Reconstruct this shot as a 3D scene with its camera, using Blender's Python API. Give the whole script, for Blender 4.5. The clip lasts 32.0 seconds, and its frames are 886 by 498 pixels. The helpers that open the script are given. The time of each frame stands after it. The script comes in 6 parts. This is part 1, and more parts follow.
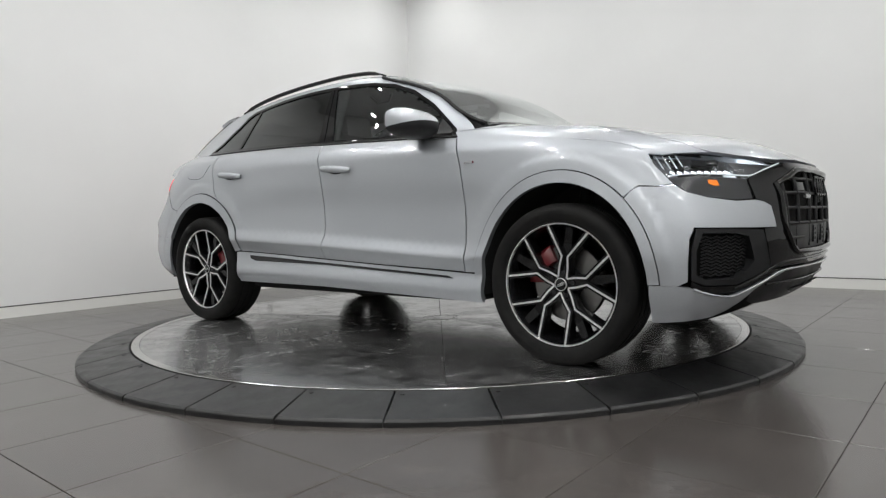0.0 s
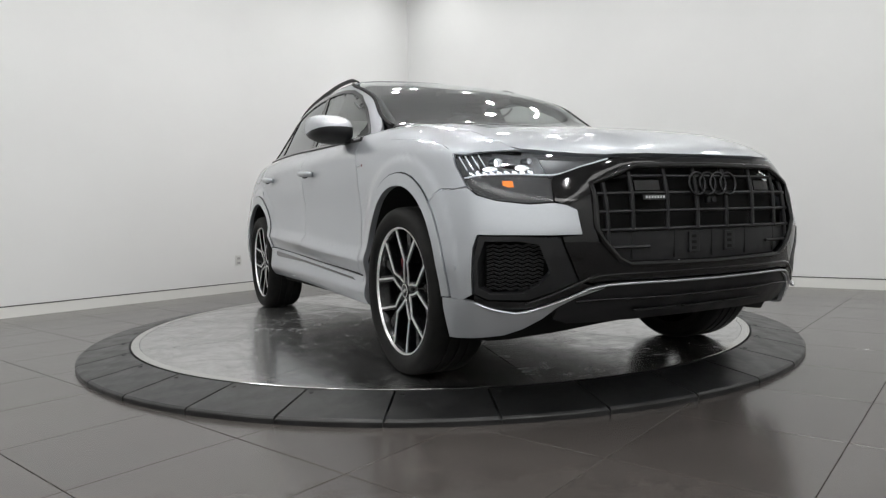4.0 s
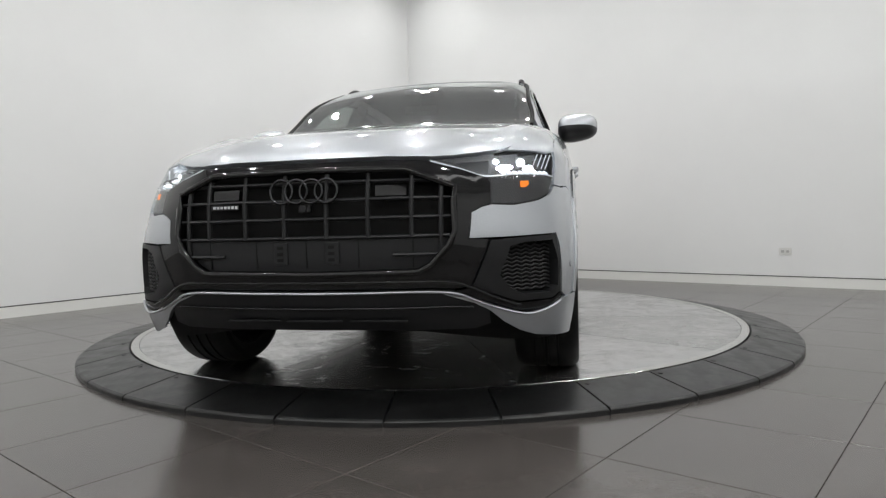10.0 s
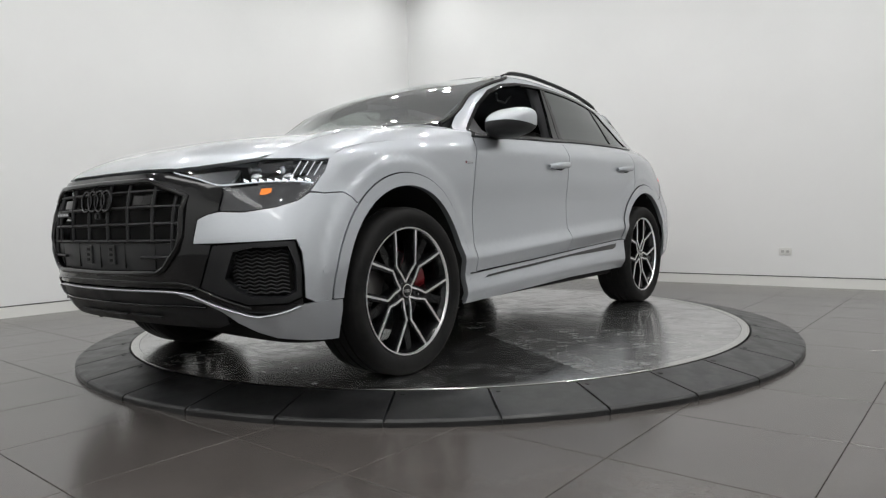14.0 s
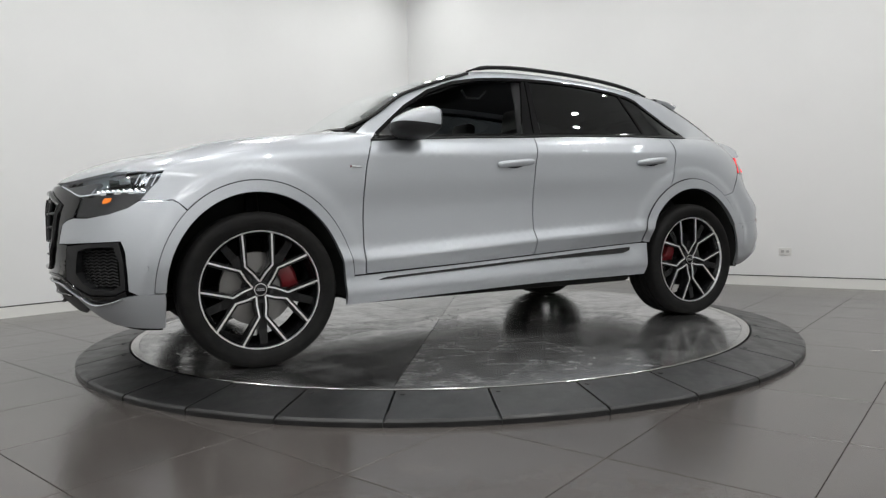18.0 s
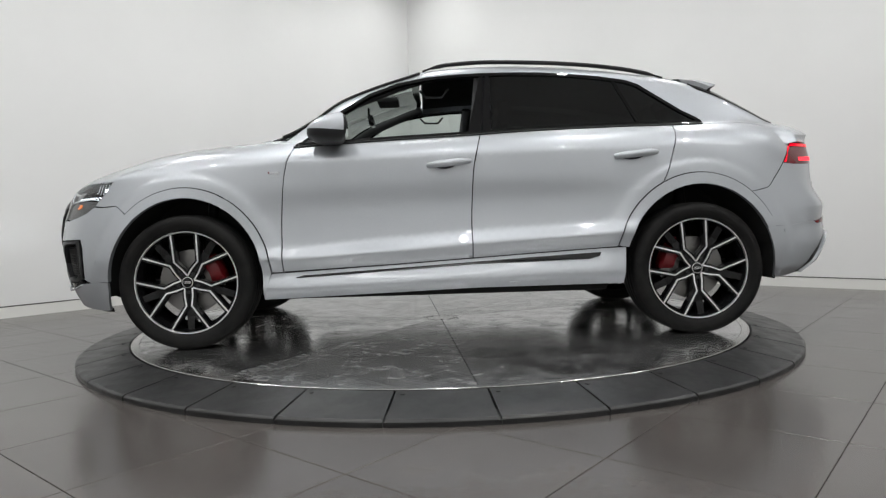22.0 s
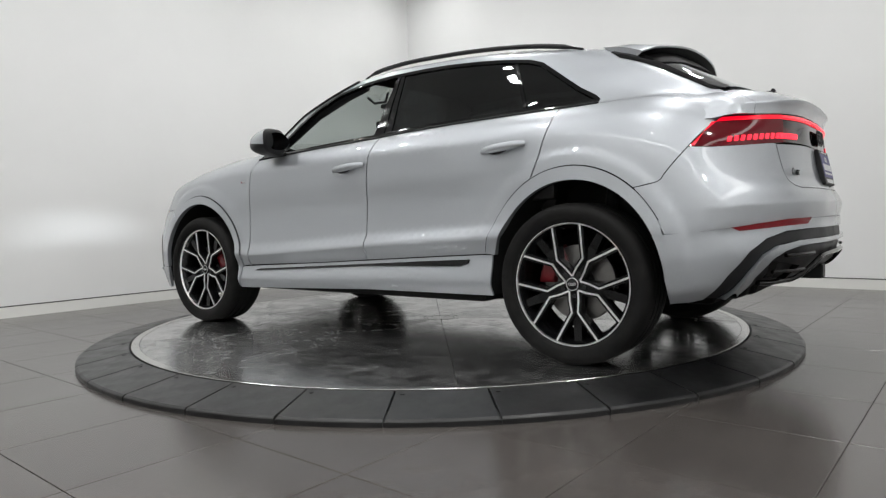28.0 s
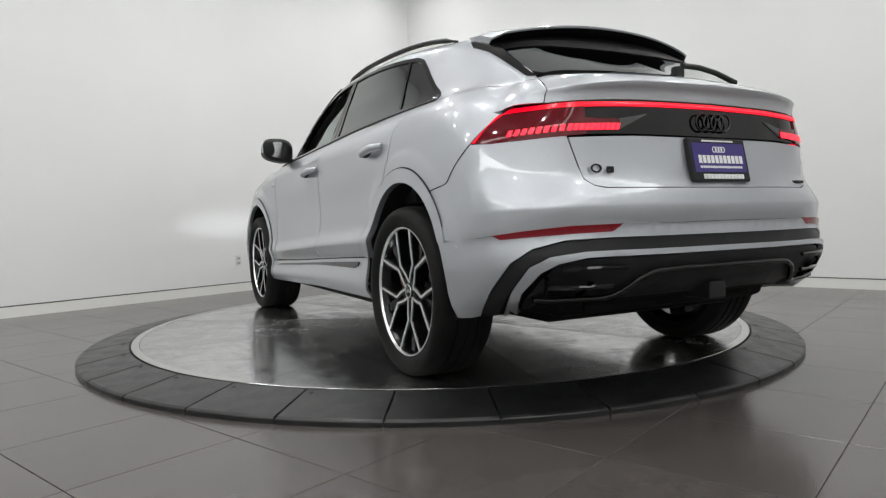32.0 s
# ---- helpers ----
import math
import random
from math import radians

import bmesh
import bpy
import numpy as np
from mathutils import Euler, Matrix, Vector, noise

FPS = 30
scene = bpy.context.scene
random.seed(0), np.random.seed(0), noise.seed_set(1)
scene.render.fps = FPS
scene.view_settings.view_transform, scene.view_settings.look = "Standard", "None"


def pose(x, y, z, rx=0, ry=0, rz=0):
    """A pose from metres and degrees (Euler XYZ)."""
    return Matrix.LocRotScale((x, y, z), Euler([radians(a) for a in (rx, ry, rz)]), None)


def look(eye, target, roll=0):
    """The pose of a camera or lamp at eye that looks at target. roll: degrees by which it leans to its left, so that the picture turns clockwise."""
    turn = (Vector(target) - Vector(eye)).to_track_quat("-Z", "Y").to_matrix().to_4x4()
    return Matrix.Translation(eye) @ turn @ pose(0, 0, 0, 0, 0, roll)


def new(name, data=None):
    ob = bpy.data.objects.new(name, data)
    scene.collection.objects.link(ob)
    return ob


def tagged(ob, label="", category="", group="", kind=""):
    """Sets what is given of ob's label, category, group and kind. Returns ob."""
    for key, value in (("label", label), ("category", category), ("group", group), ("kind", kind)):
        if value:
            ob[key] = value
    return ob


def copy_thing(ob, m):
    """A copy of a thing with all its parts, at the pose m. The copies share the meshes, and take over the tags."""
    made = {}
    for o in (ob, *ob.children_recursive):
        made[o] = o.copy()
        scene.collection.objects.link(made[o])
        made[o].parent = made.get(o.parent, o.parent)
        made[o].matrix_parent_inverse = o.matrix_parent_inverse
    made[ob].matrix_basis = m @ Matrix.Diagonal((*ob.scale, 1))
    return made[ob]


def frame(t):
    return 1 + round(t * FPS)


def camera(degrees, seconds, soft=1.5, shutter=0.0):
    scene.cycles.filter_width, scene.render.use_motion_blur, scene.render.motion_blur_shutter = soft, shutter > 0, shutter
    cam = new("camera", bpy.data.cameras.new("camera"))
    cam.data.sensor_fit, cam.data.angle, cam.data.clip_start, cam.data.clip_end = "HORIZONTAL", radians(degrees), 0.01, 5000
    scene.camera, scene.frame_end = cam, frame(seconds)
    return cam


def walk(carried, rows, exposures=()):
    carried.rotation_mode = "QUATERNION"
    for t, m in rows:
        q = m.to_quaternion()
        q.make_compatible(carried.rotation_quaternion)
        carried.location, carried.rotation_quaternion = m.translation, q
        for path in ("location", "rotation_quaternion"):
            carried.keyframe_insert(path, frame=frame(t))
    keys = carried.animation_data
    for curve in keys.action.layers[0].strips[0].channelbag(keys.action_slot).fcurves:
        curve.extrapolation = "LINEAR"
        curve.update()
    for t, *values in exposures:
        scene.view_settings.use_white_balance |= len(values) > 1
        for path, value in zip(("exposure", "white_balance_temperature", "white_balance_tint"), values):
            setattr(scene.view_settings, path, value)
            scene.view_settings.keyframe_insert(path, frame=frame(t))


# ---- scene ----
# ---- camera: it stands still on a low tripod in front of the turntable ----
EYE, AIM = (0.0, -4.8326, 0.7146), (0.0063, -3.8336, 0.6702)
cam = camera(67.38, 32.0, 1.3)
walk(cam, [(0.0, look(EYE, AIM, -1.502)), (32.0, look(EYE, AIM, -1.502))],
     exposures=[(0.0, 0.0), (32.0, 0.0)])

# ---- light: a closed white studio under ceiling spots, wall washers and two added fill panels ----
FLOOR_Z = -0.073          # the turntable's deck is at z = 0
CEIL_Z = 4.15
TURN = 50.0               # the room is turned against the camera
ROOM = pose(0, 0, 0, 0, 0, TURN)
U0, U1, V0, V1 = -6.6, 3.85, -6.3, 3.735

world = bpy.data.worlds.new("world")
scene.world = world
world.use_nodes = True
world.node_tree.nodes["Background"].inputs["Color"].default_value = (0.9, 0.95, 1.0, 1)
world.node_tree.nodes["Background"].inputs["Strength"].default_value = 0.02


def area_lamp(name, u, v, z, sx, sy, power, color=(1.0, 0.997, 0.985), shape="RECTANGLE", spread=180, aim=None):
    data = bpy.data.lights.new(name, "AREA")
    data.shape, data.size, data.size_y, data.energy, data.color = shape, sx, sy, power, color
    data.spread = radians(spread)
    ob = new(name, data)
    if aim is None:
        ob.matrix_world = ROOM @ pose(u, v, z)
    else:
        ob.matrix_world = ROOM @ look((u, v, z), aim)
    return ob


# ---- materials ----
def material(name, color, rough=0.5, metal=0.0, coat=0.0, **more):
    m = bpy.data.materials.new(name)
    m.use_nodes = True
    b = m.node_tree.nodes["Principled BSDF"]
    b.inputs["Base Color"].default_value = (*color, 1)
    b.inputs["Roughness"].default_value = rough
    b.inputs["Metallic"].default_value = metal
    b.inputs["Coat Weight"].default_value = coat
    b.inputs["Coat Roughness"].default_value = 0.03
    for key, value in more.items():
        b.inputs[key.replace("_", " ")].default_value = value
    return m


def node(m, kind, **values):
    n = m.node_tree.nodes.new(kind)
    for key, value in values.items():
        n.inputs[key.replace("_", " ")].default_value = value
    return n


def link(m, a, out, b, into):
    m.node_tree.links.new(a.outputs[out], b.inputs[into])


def coords(m, space="Object", scale=(1, 1, 1)):
    c = m.node_tree.nodes.new("ShaderNodeTexCoord")
    s = m.node_tree.nodes.new("ShaderNodeMapping")
    s.inputs["Scale"].default_value = scale
    link(m, c, space, s, "Vector")
    return s


def vary(m, into, scale, lo, hi, detail=4.0, stretch=(1, 1, 1), space="Object"):
    """Drives a value or colour of the shader by noise between lo and hi."""
    b = m.node_tree.nodes["Principled BSDF"]
    n = node(m, "ShaderNodeTexNoise", Scale=scale, Detail=detail, Roughness=0.6)
    link(m, coords(m, space, stretch), "Vector", n, "Vector")
    r = m.node_tree.nodes.new("ShaderNodeValToRGB")
    r.color_ramp.elements[0].position, r.color_ramp.elements[1].position = 0.3, 0.7
    as_rgb = lambda c: (*c, 1) if isinstance(c, tuple) else (c, c, c, 1)
    r.color_ramp.elements[0].color, r.color_ramp.elements[1].color = as_rgb(lo), as_rgb(hi)
    link(m, n, "Fac", r, "Fac")
    link(m, r, "Color", b, into)
    return r


def relief(m, scale, strength, distance=0.002, stretch=(1, 1, 1), detail=3.0):
    b = m.node_tree.nodes["Principled BSDF"]
    n = node(m, "ShaderNodeTexNoise", Scale=scale, Detail=detail)
    link(m, coords(m, "Object", stretch), "Vector", n, "Vector")
    k = node(m, "ShaderNodeBump", Strength=strength, Distance=distance)
    link(m, n, "Fac", k, "Height")
    link(m, k, "Normal", b, "Normal")
    return m


WALL = material("wall_paint", (0.80, 0.80, 0.78), 0.55)
vary(WALL, "Base Color", 0.7, (0.785, 0.79, 0.785), (0.82, 0.825, 0.82))
relief(WALL, 90, 0.12, 0.001)
CEILING = material("ceiling_paint", (0.55, 0.55, 0.55), 0.8)
vary(CEILING, "Base Color", 1.2, (0.64, 0.64, 0.645), (0.70, 0.70, 0.705))
BASEBOARD = material("baseboard_paint", (0.80, 0.80, 0.77), 0.4)
GROOVE = material("groove_shadow_gap", (0.12, 0.12, 0.12), 0.7)
GROUT = material("floor_grout", (0.055, 0.05, 0.047), 0.9)
vary(GROUT, "Base Color", 20, (0.04, 0.036, 0.034), (0.075, 0.07, 0.066))

TILE = material("porcelain_tile", (0.16, 0.147, 0.138), 0.42, Specular_IOR_Level=0.72)


def tile_shader(m):
    b = m.node_tree.nodes["Principled BSDF"]
    info = m.node_tree.nodes.new("ShaderNodeObjectInfo")
    n = node(m, "ShaderNodeTexNoise", Scale=3.5, Detail=6.0, Roughness=0.65)
    c = m.node_tree.nodes.new("ShaderNodeTexCoord")
    add = m.node_tree.nodes.new("ShaderNodeVectorMath")
    add.operation = "ADD"
    link(m, c, "Object", add, 0)
    off = m.node_tree.nodes.new("ShaderNodeVectorMath")
    off.operation = "SCALE"
    comb = m.node_tree.nodes.new("ShaderNodeCombineXYZ")
    for k in "XYZ":
        link(m, info, "Random", comb, k)
    link(m, comb, "Vector", off, 0)
    off.inputs["Scale"].default_value = 37.0
    link(m, off, "Vector", add, 1)
    link(m, add, "Vector", n, "Vector")
    r = m.node_tree.nodes.new("ShaderNodeValToRGB")
    r.color_ramp.elements[0].position, r.color_ramp.elements[1].position = 0.25, 0.78
    r.color_ramp.elements[0].color, r.color_ramp.elements[1].color = (0.060, 0.054, 0.050, 1), (0.080, 0.072, 0.067, 1)
    link(m, n, "Fac", r, "Fac")
    v = node(m, "ShaderNodeHueSaturation")
    mr = node(m, "ShaderNodeMapRange")
    mr.inputs["To Min"].default_value, mr.inputs["To Max"].default_value = 0.93, 1.07
    link(m, info, "Random", mr, "Value")
    link(m, mr, "Result", v, "Value")
    link(m, r, "Color", v, "Color")
    link(m, v, "Color", b, "Base Color")
    q = node(m, "ShaderNodeMapRange")
    q.inputs["To Min"].default_value, q.inputs["To Max"].default_value = 0.17, 0.23
    link(m, n, "Fac", q, "Value")
    link(m, q, "Result", b, "Roughness")
    fine = node(m, "ShaderNodeTexNoise", Scale=160.0, Detail=2.0)
    link(m, add, "Vector", fine, "Vector")
    k = node(m, "ShaderNodeBump", Strength=0.15, Distance=0.001)
    link(m, fine, "Fac", k, "Height")
    link(m, k, "Normal", b, "Normal")


tile_shader(TILE)

RUBBER = material("ramp_rubber", (0.035, 0.036, 0.038), 0.5, Specular_IOR_Level=0.5)
vary(RUBBER, "Base Color", 5.0, (0.007, 0.0072, 0.0075), (0.016, 0.0163, 0.0167))
vary(RUBBER, "Roughness", 9.0, 0.30, 0.46)
relief(RUBBER, 220, 0.2, 0.001)
RUBBER_DARK = material("ramp_edge_rubber", (0.015, 0.015, 0.016), 0.6)
BOLT = material("dark_bolt", (0.02, 0.02, 0.02), 0.45, 0.3)

STEEL = material("worn_steel_plate", (0.52, 0.53, 0.53), 0.18, 0.92, Anisotropic=0.2)


def steel_shader(m):
    """Rolled steel with a grain across each plate, more or less worn: matt scuffs, smears, scratches."""
    b = m.node_tree.nodes["Principled BSDF"]
    info = m.node_tree.nodes.new("ShaderNodeObjectInfo")
    grain = m.node_tree.nodes.new("ShaderNodeVectorTransform")
    grain.vector_type, grain.convert_from, grain.convert_to = "VECTOR", "OBJECT", "WORLD"
    grain.inputs["Vector"].default_value = (-math.sin(radians(18)), math.cos(radians(18)), 0)
    link(m, grain, "Vector", b, "Tangent")
    smear = node(m, "ShaderNodeTexNoise", Scale=3.0, Detail=10.0, Roughness=0.74, Distortion=0.6)
    link(m, coords(m, "Object", (1, 1.6, 1)), "Vector", smear, "Vector")
    scuff = node(m, "ShaderNodeTexNoise", Scale=15.0, Detail=10.0, Roughness=0.8, Distortion=0.9)
    link(m, coords(m, "Object", (1.0, 0.4, 1)), "Vector", scuff, "Vector")
    def maths(op, a, c):
        n = m.node_tree.nodes.new("ShaderNodeMath")
        n.operation = op
        for i, v in enumerate((a, c)):
            if isinstance(v, (int, float)):
                n.inputs[i].default_value = v
            else:
                link(m, v, 0, n, i)
        return n
    worn = node(m, "ShaderNodeMapRange")
    worn.inputs["To Min"].default_value, worn.inputs["To Max"].default_value = -0.05, 0.06
    link(m, info, "Random", worn, "Value")
    add = maths("ADD", maths("MULTIPLY", smear, scuff), worn)
    # long hair scratches in two directions
    scratch = None
    for turn, size in ((24, 55.0), (-58, 70.0), (81, 48.0)):
        c = m.node_tree.nodes.new("ShaderNodeTexCoord")
        r = m.node_tree.nodes.new("ShaderNodeMapping")
        r.inputs["Rotation"].default_value = (0, 0, radians(turn))
        r.inputs["Scale"].default_value = (1.0, 0.03, 1.0)
        link(m, c, "Object", r, "Vector")
        n = node(m, "ShaderNodeTexNoise", Scale=size, Detail=1.0, Distortion=0.05)
        link(m, r, "Vector", n, "Vector")
        hair = node(m, "ShaderNodeMapRange")
        hair.inputs["From Min"].default_value, hair.inputs["From Max"].default_value = 0.735, 0.80
        link(m, n, "Fac", hair, "Value")
        scratch = hair if scratch is None else maths("MAXIMUM", scratch, hair)
    add = maths("ADD", add, maths("MULTIPLY", scratch, 0.07))
    def ramp(p0, p1, c0, c1, into):
        r = m.node_tree.nodes.new("ShaderNodeValToRGB")
        r.color_ramp.elements[0].position, r.color_ramp.elements[1].position = p0, p1
        r.color_ramp.elements[0].color, r.color_ramp.elements[1].color = (c0, c0, c0, 1), (c1, c1 * 1.01, c1, 1)
        link(m, add, "Value", r, "Fac")
        link(m, r, "Color", b, into)
    ramp(0.12, 0.40, 0.10, 0.30, "Roughness")
    ramp(0.14, 0.42, 0.60, 0.36, "Base Color")
    ramp(0.20, 0.42, 0.97, 0.74, "Metallic")


steel_shader(STEEL)
STEEL_RIM = material("steel_rim", (0.62, 0.62, 0.60), 0.22, 1.0)
SEAM = material("deck_seam", (0.03, 0.03, 0.03), 0.6)
WHITE_PLASTIC = material("white_plastic", (0.72, 0.72, 0.70), 0.35)
LAMP_TRIM = material("lamp_trim_white", (0.75, 0.75, 0.73), 0.4)


# ---- building helpers ----
def part(name, bm, mat, parent=None, label="", smooth=None):
    """Links a bmesh as one mesh object under a thing or a part. smooth: edges sharper than so many degrees stay sharp."""
    mesh = bpy.data.meshes.new(name)
    bm.normal_update()
    if smooth is not None:
        for f in bm.faces:
            f.smooth = True
        for e in bm.edges:
            if len(e.link_faces) == 2 and e.calc_face_angle(0) > radians(smooth):
                e.smooth = False
    bm.to_mesh(mesh)
    bm.free()
    for m in (mat if isinstance(mat, (list, tuple)) else (mat,)):
        mesh.materials.append(m)
    ob = new(name, mesh)
    if parent is not None:
        ob.parent = parent
    if label:
        ob["label"] = label
    return ob


def box(bm, lo, hi, bevel=0.0, m=None):
    c = [(a + b) / 2 for a, b in zip(lo, hi)]
    s = [b - a for a, b in zip(lo, hi)]
    made = bmesh.ops.create_cube(bm, size=1, matrix=Matrix.Translation(c) @ Matrix.Diagonal((*s, 1)))["verts"]
    if bevel:
        edges = list({e for v in made for e in v.link_edges})
        made = bmesh.ops.bevel(bm, geom=edges, offset=bevel, segments=2, affect="EDGES", profile=0.5)["verts"]
        made = list({v for v in made})
    if m is not None:
        vs = {v for v in made}
        stack = list(vs)
        while stack:
            for e in stack.pop().link_edges:
                for w in e.verts:
                    if w not in vs:
                        vs.add(w)
                        stack.append(w)
        bmesh.ops.transform(bm, matrix=m, verts=list(vs))
    return bm


def tube(bm, r, depth, m, segs=24, r2=None):
    return bmesh.ops.create_cone(bm, cap_ends=True, segments=segs, radius1=r, radius2=r if r2 is None else r2, depth=depth, matrix=m)["verts"]


def lathe(bm, profile, segs=48, m=None, closed=False, start=0.0, sweep=2 * math.pi):
    """Turns a profile of (radius, height) about z; closed joins its ends."""
    full = abs(sweep - 2 * math.pi) < 1e-6
    n = segs if full else segs + 1
    rows = []
    for i in range(n):
        a = start + sweep * i / segs
        rows.append([bm.verts.new((r * math.cos(a), r * math.sin(a), z)) for r, z in profile])
    for i in range(segs):
        a, b = rows[i], rows[(i + 1) % n]
        for j in range(len(profile) - (0 if closed else 1)):
            k = (j + 1) % len(profile)
            bm.faces.new((a[j], b[j], b[k], a[k]))
    if m is not None:
        bmesh.ops.transform(bm, matrix=m, verts=[v for row in rows for v in row])
    return rows


# ---- the room ----
def build_room():
    def wall(name, label, lo, hi):
        bm = box(bmesh.new(), lo, hi)
        ob = part(name, bm, WALL)
        ob.matrix_world = ROOM
        return tagged(ob, label, "wall", kind="structure")
    w = 0.2
    z0, z1 = FLOOR_Z - 0.05, CEIL_Z
    gap0, gap1 = FLOOR_Z + 0.098, FLOOR_Z + 0.110
    upper = gap1
    for name, lo, hi in (("wall_north", (U0 - w, V1, upper), (U1 + w, V1 + w, z1)),
                         ("wall_east", (U1, V0, upper), (U1 + w, V1, z1))):
        wall(name, "smooth white painted studio wall washed by ceiling light", lo, hi)
    wall("wall_south", "smooth white painted studio wall", (U0 - w, V0 - w, z0), (U1 + w, V0, z1))
    wall("wall_west", "smooth white painted studio wall", (U0 - w, V0, z0), (U0, V1, z1))
    for name, lo, hi in (("baseboard", (U0, V1 + 0.002, z0), (U1 + w, V1 + w, gap0)),
                         ("baseboard", (U1 + 0.002, V0, z0), (U1 + w, V1 + 0.002, gap0))):
        ob = part(name, box(bmesh.new(), lo, hi), BASEBOARD)
        ob.matrix_world = ROOM
        tagged(ob, "flush white baseboard below a dark reveal", "baseboard", kind="structure")
    for lo, hi in (((U0, V1 + 0.02, gap0), (U1 + w, V1 + w, gap1)), ((U1 + 0.02, V0, gap0), (U1 + w, V1 + 0.02, gap1))):
        ob = part("trim", box(bmesh.new(), lo, hi), GROOVE)
        ob.matrix_world = ROOM
        tagged(ob, "dark recessed reveal between wall and baseboard", "trim", kind="structure")
    ob = part("ceiling", box(bmesh.new(), (U0 - w, V0 - w, CEIL_Z), (U1 + w, V1 + w, CEIL_Z + 0.15)), CEILING)
    ob.matrix_world = ROOM
    tagged(ob, "plain light grey studio ceiling", "ceiling", kind="structure")


def build_floor():
    bm = box(bmesh.new(), (U0 - 0.1, V0 - 0.1, FLOOR_Z - 0.08), (U1 + 0.1, V1 + 0.1, FLOOR_Z - 0.004))
    floor = part("floor", bm, GROUT)
    floor.matrix_world = ROOM
    tagged(floor, "dark taupe porcelain tile floor with thin dark joints", "floor", kind="structure")
    side, joint = 0.5935, 0.0032
    u_at, v_at = -2.9275, -2.738
    mesh = None
    i0, i1 = math.floor((U0 - u_at) / side), math.ceil((U1 - u_at) / side)
    j0, j1 = math.floor((V0 - v_at) / side), math.ceil((V1 - v_at) / side)
    for i in range(i0, i1):
        for j in range(j0, j1):
            u, v = u_at + (i + 0.5) * side, v_at + (j + 0.5) * side
            if math.hypot(abs(u) + side / 2, abs(v) + side / 2) < 2.2:
                continue
            if mesh is None:
                bm = bmesh.new()
                h = (side - joint) / 2
                box(bm, (-h, -h, -0.012), (h, h, 0.0))
                top = [e for e in bm.edges if all(x.co.z > -0.001 for x in e.verts)]
                bmesh.ops.bevel(bm, geom=top, offset=0.0012, segments=1, affect="EDGES")
                mesh = bpy.data.meshes.new("tile")
                bm.to_mesh(mesh)
                bm.free()
                mesh.materials.append(TILE)
            ob = new("tile", mesh)
            ob.parent = floor
            ob.location = (u, v, FLOOR_Z)


def build_sockets():
    """Two wall boxes and a cable end low on the walls."""
    root = tagged(new("wall_socket"), "white double wall socket low on the wall", "wall socket", kind="")
    root.matrix_world = ROOM @ pose(U1, -1.452, 0.292, 0, 0, -90)
    bm = box(bmesh.new(), (-0.060, -0.008, -0.038), (0.060, 0.0, 0.038), 0.003)
    part("cover_plate", bm, WHITE_PLASTIC, root)
    for x in (-0.024, 0.024):
        bm = box(bmesh.new(), (x - 0.013, -0.0105, -0.012), (x + 0.013, -0.0082, 0.012), 0.002)
        part("outlet", bm, material("outlet_grey", (0.45, 0.45, 0.44), 0.4), root)
    root = tagged(new("wall_box"), "white data outlet plate low on the wall", "wall socket")
    root.matrix_world = ROOM @ pose(0.775, V1, 0.297)
    bm = box(bmesh.new(), (-0.036, -0.008, -0.058), (0.036, 0.0, 0.058), 0.003)
    part("cover_plate", bm, WHITE_PLASTIC, root)
    for z in (-0.03, 0.022):
        bm = box(bmesh.new(), (-0.02, -0.0105, z - 0.012), (0.02, -0.0082, z + 0.012), 0.002)
        part("outlet", bm, material("outlet_shade", (0.40, 0.40, 0.40), 0.5), root)
    root = tagged(new("cable_outlet"), "dark cable gland with a short lead on the white wall", "cable outlet")
    root.matrix_world = ROOM @ pose(1.182, V1, 0.328)
    bm = bmesh.new()
    tube(bm, 0.028, 0.05, pose(0, -0.025, 0, 90), 20)
    part("gland", bm, BOLT, root, smooth=40)
    bm = bmesh.new()
    tube(bm, 0.012, 0.07, pose(0.05, -0.04, 0.008, 0, 80), 12)
    part("lead", bm, WHITE_PLASTIC, root, smooth=40)


# ---- the turntable: a fixed rubber ramp ring round a steel deck that turns ----
R_DECK, R_IN, R_OUT = 2.052, 2.060, 2.3435
SEGS = 33


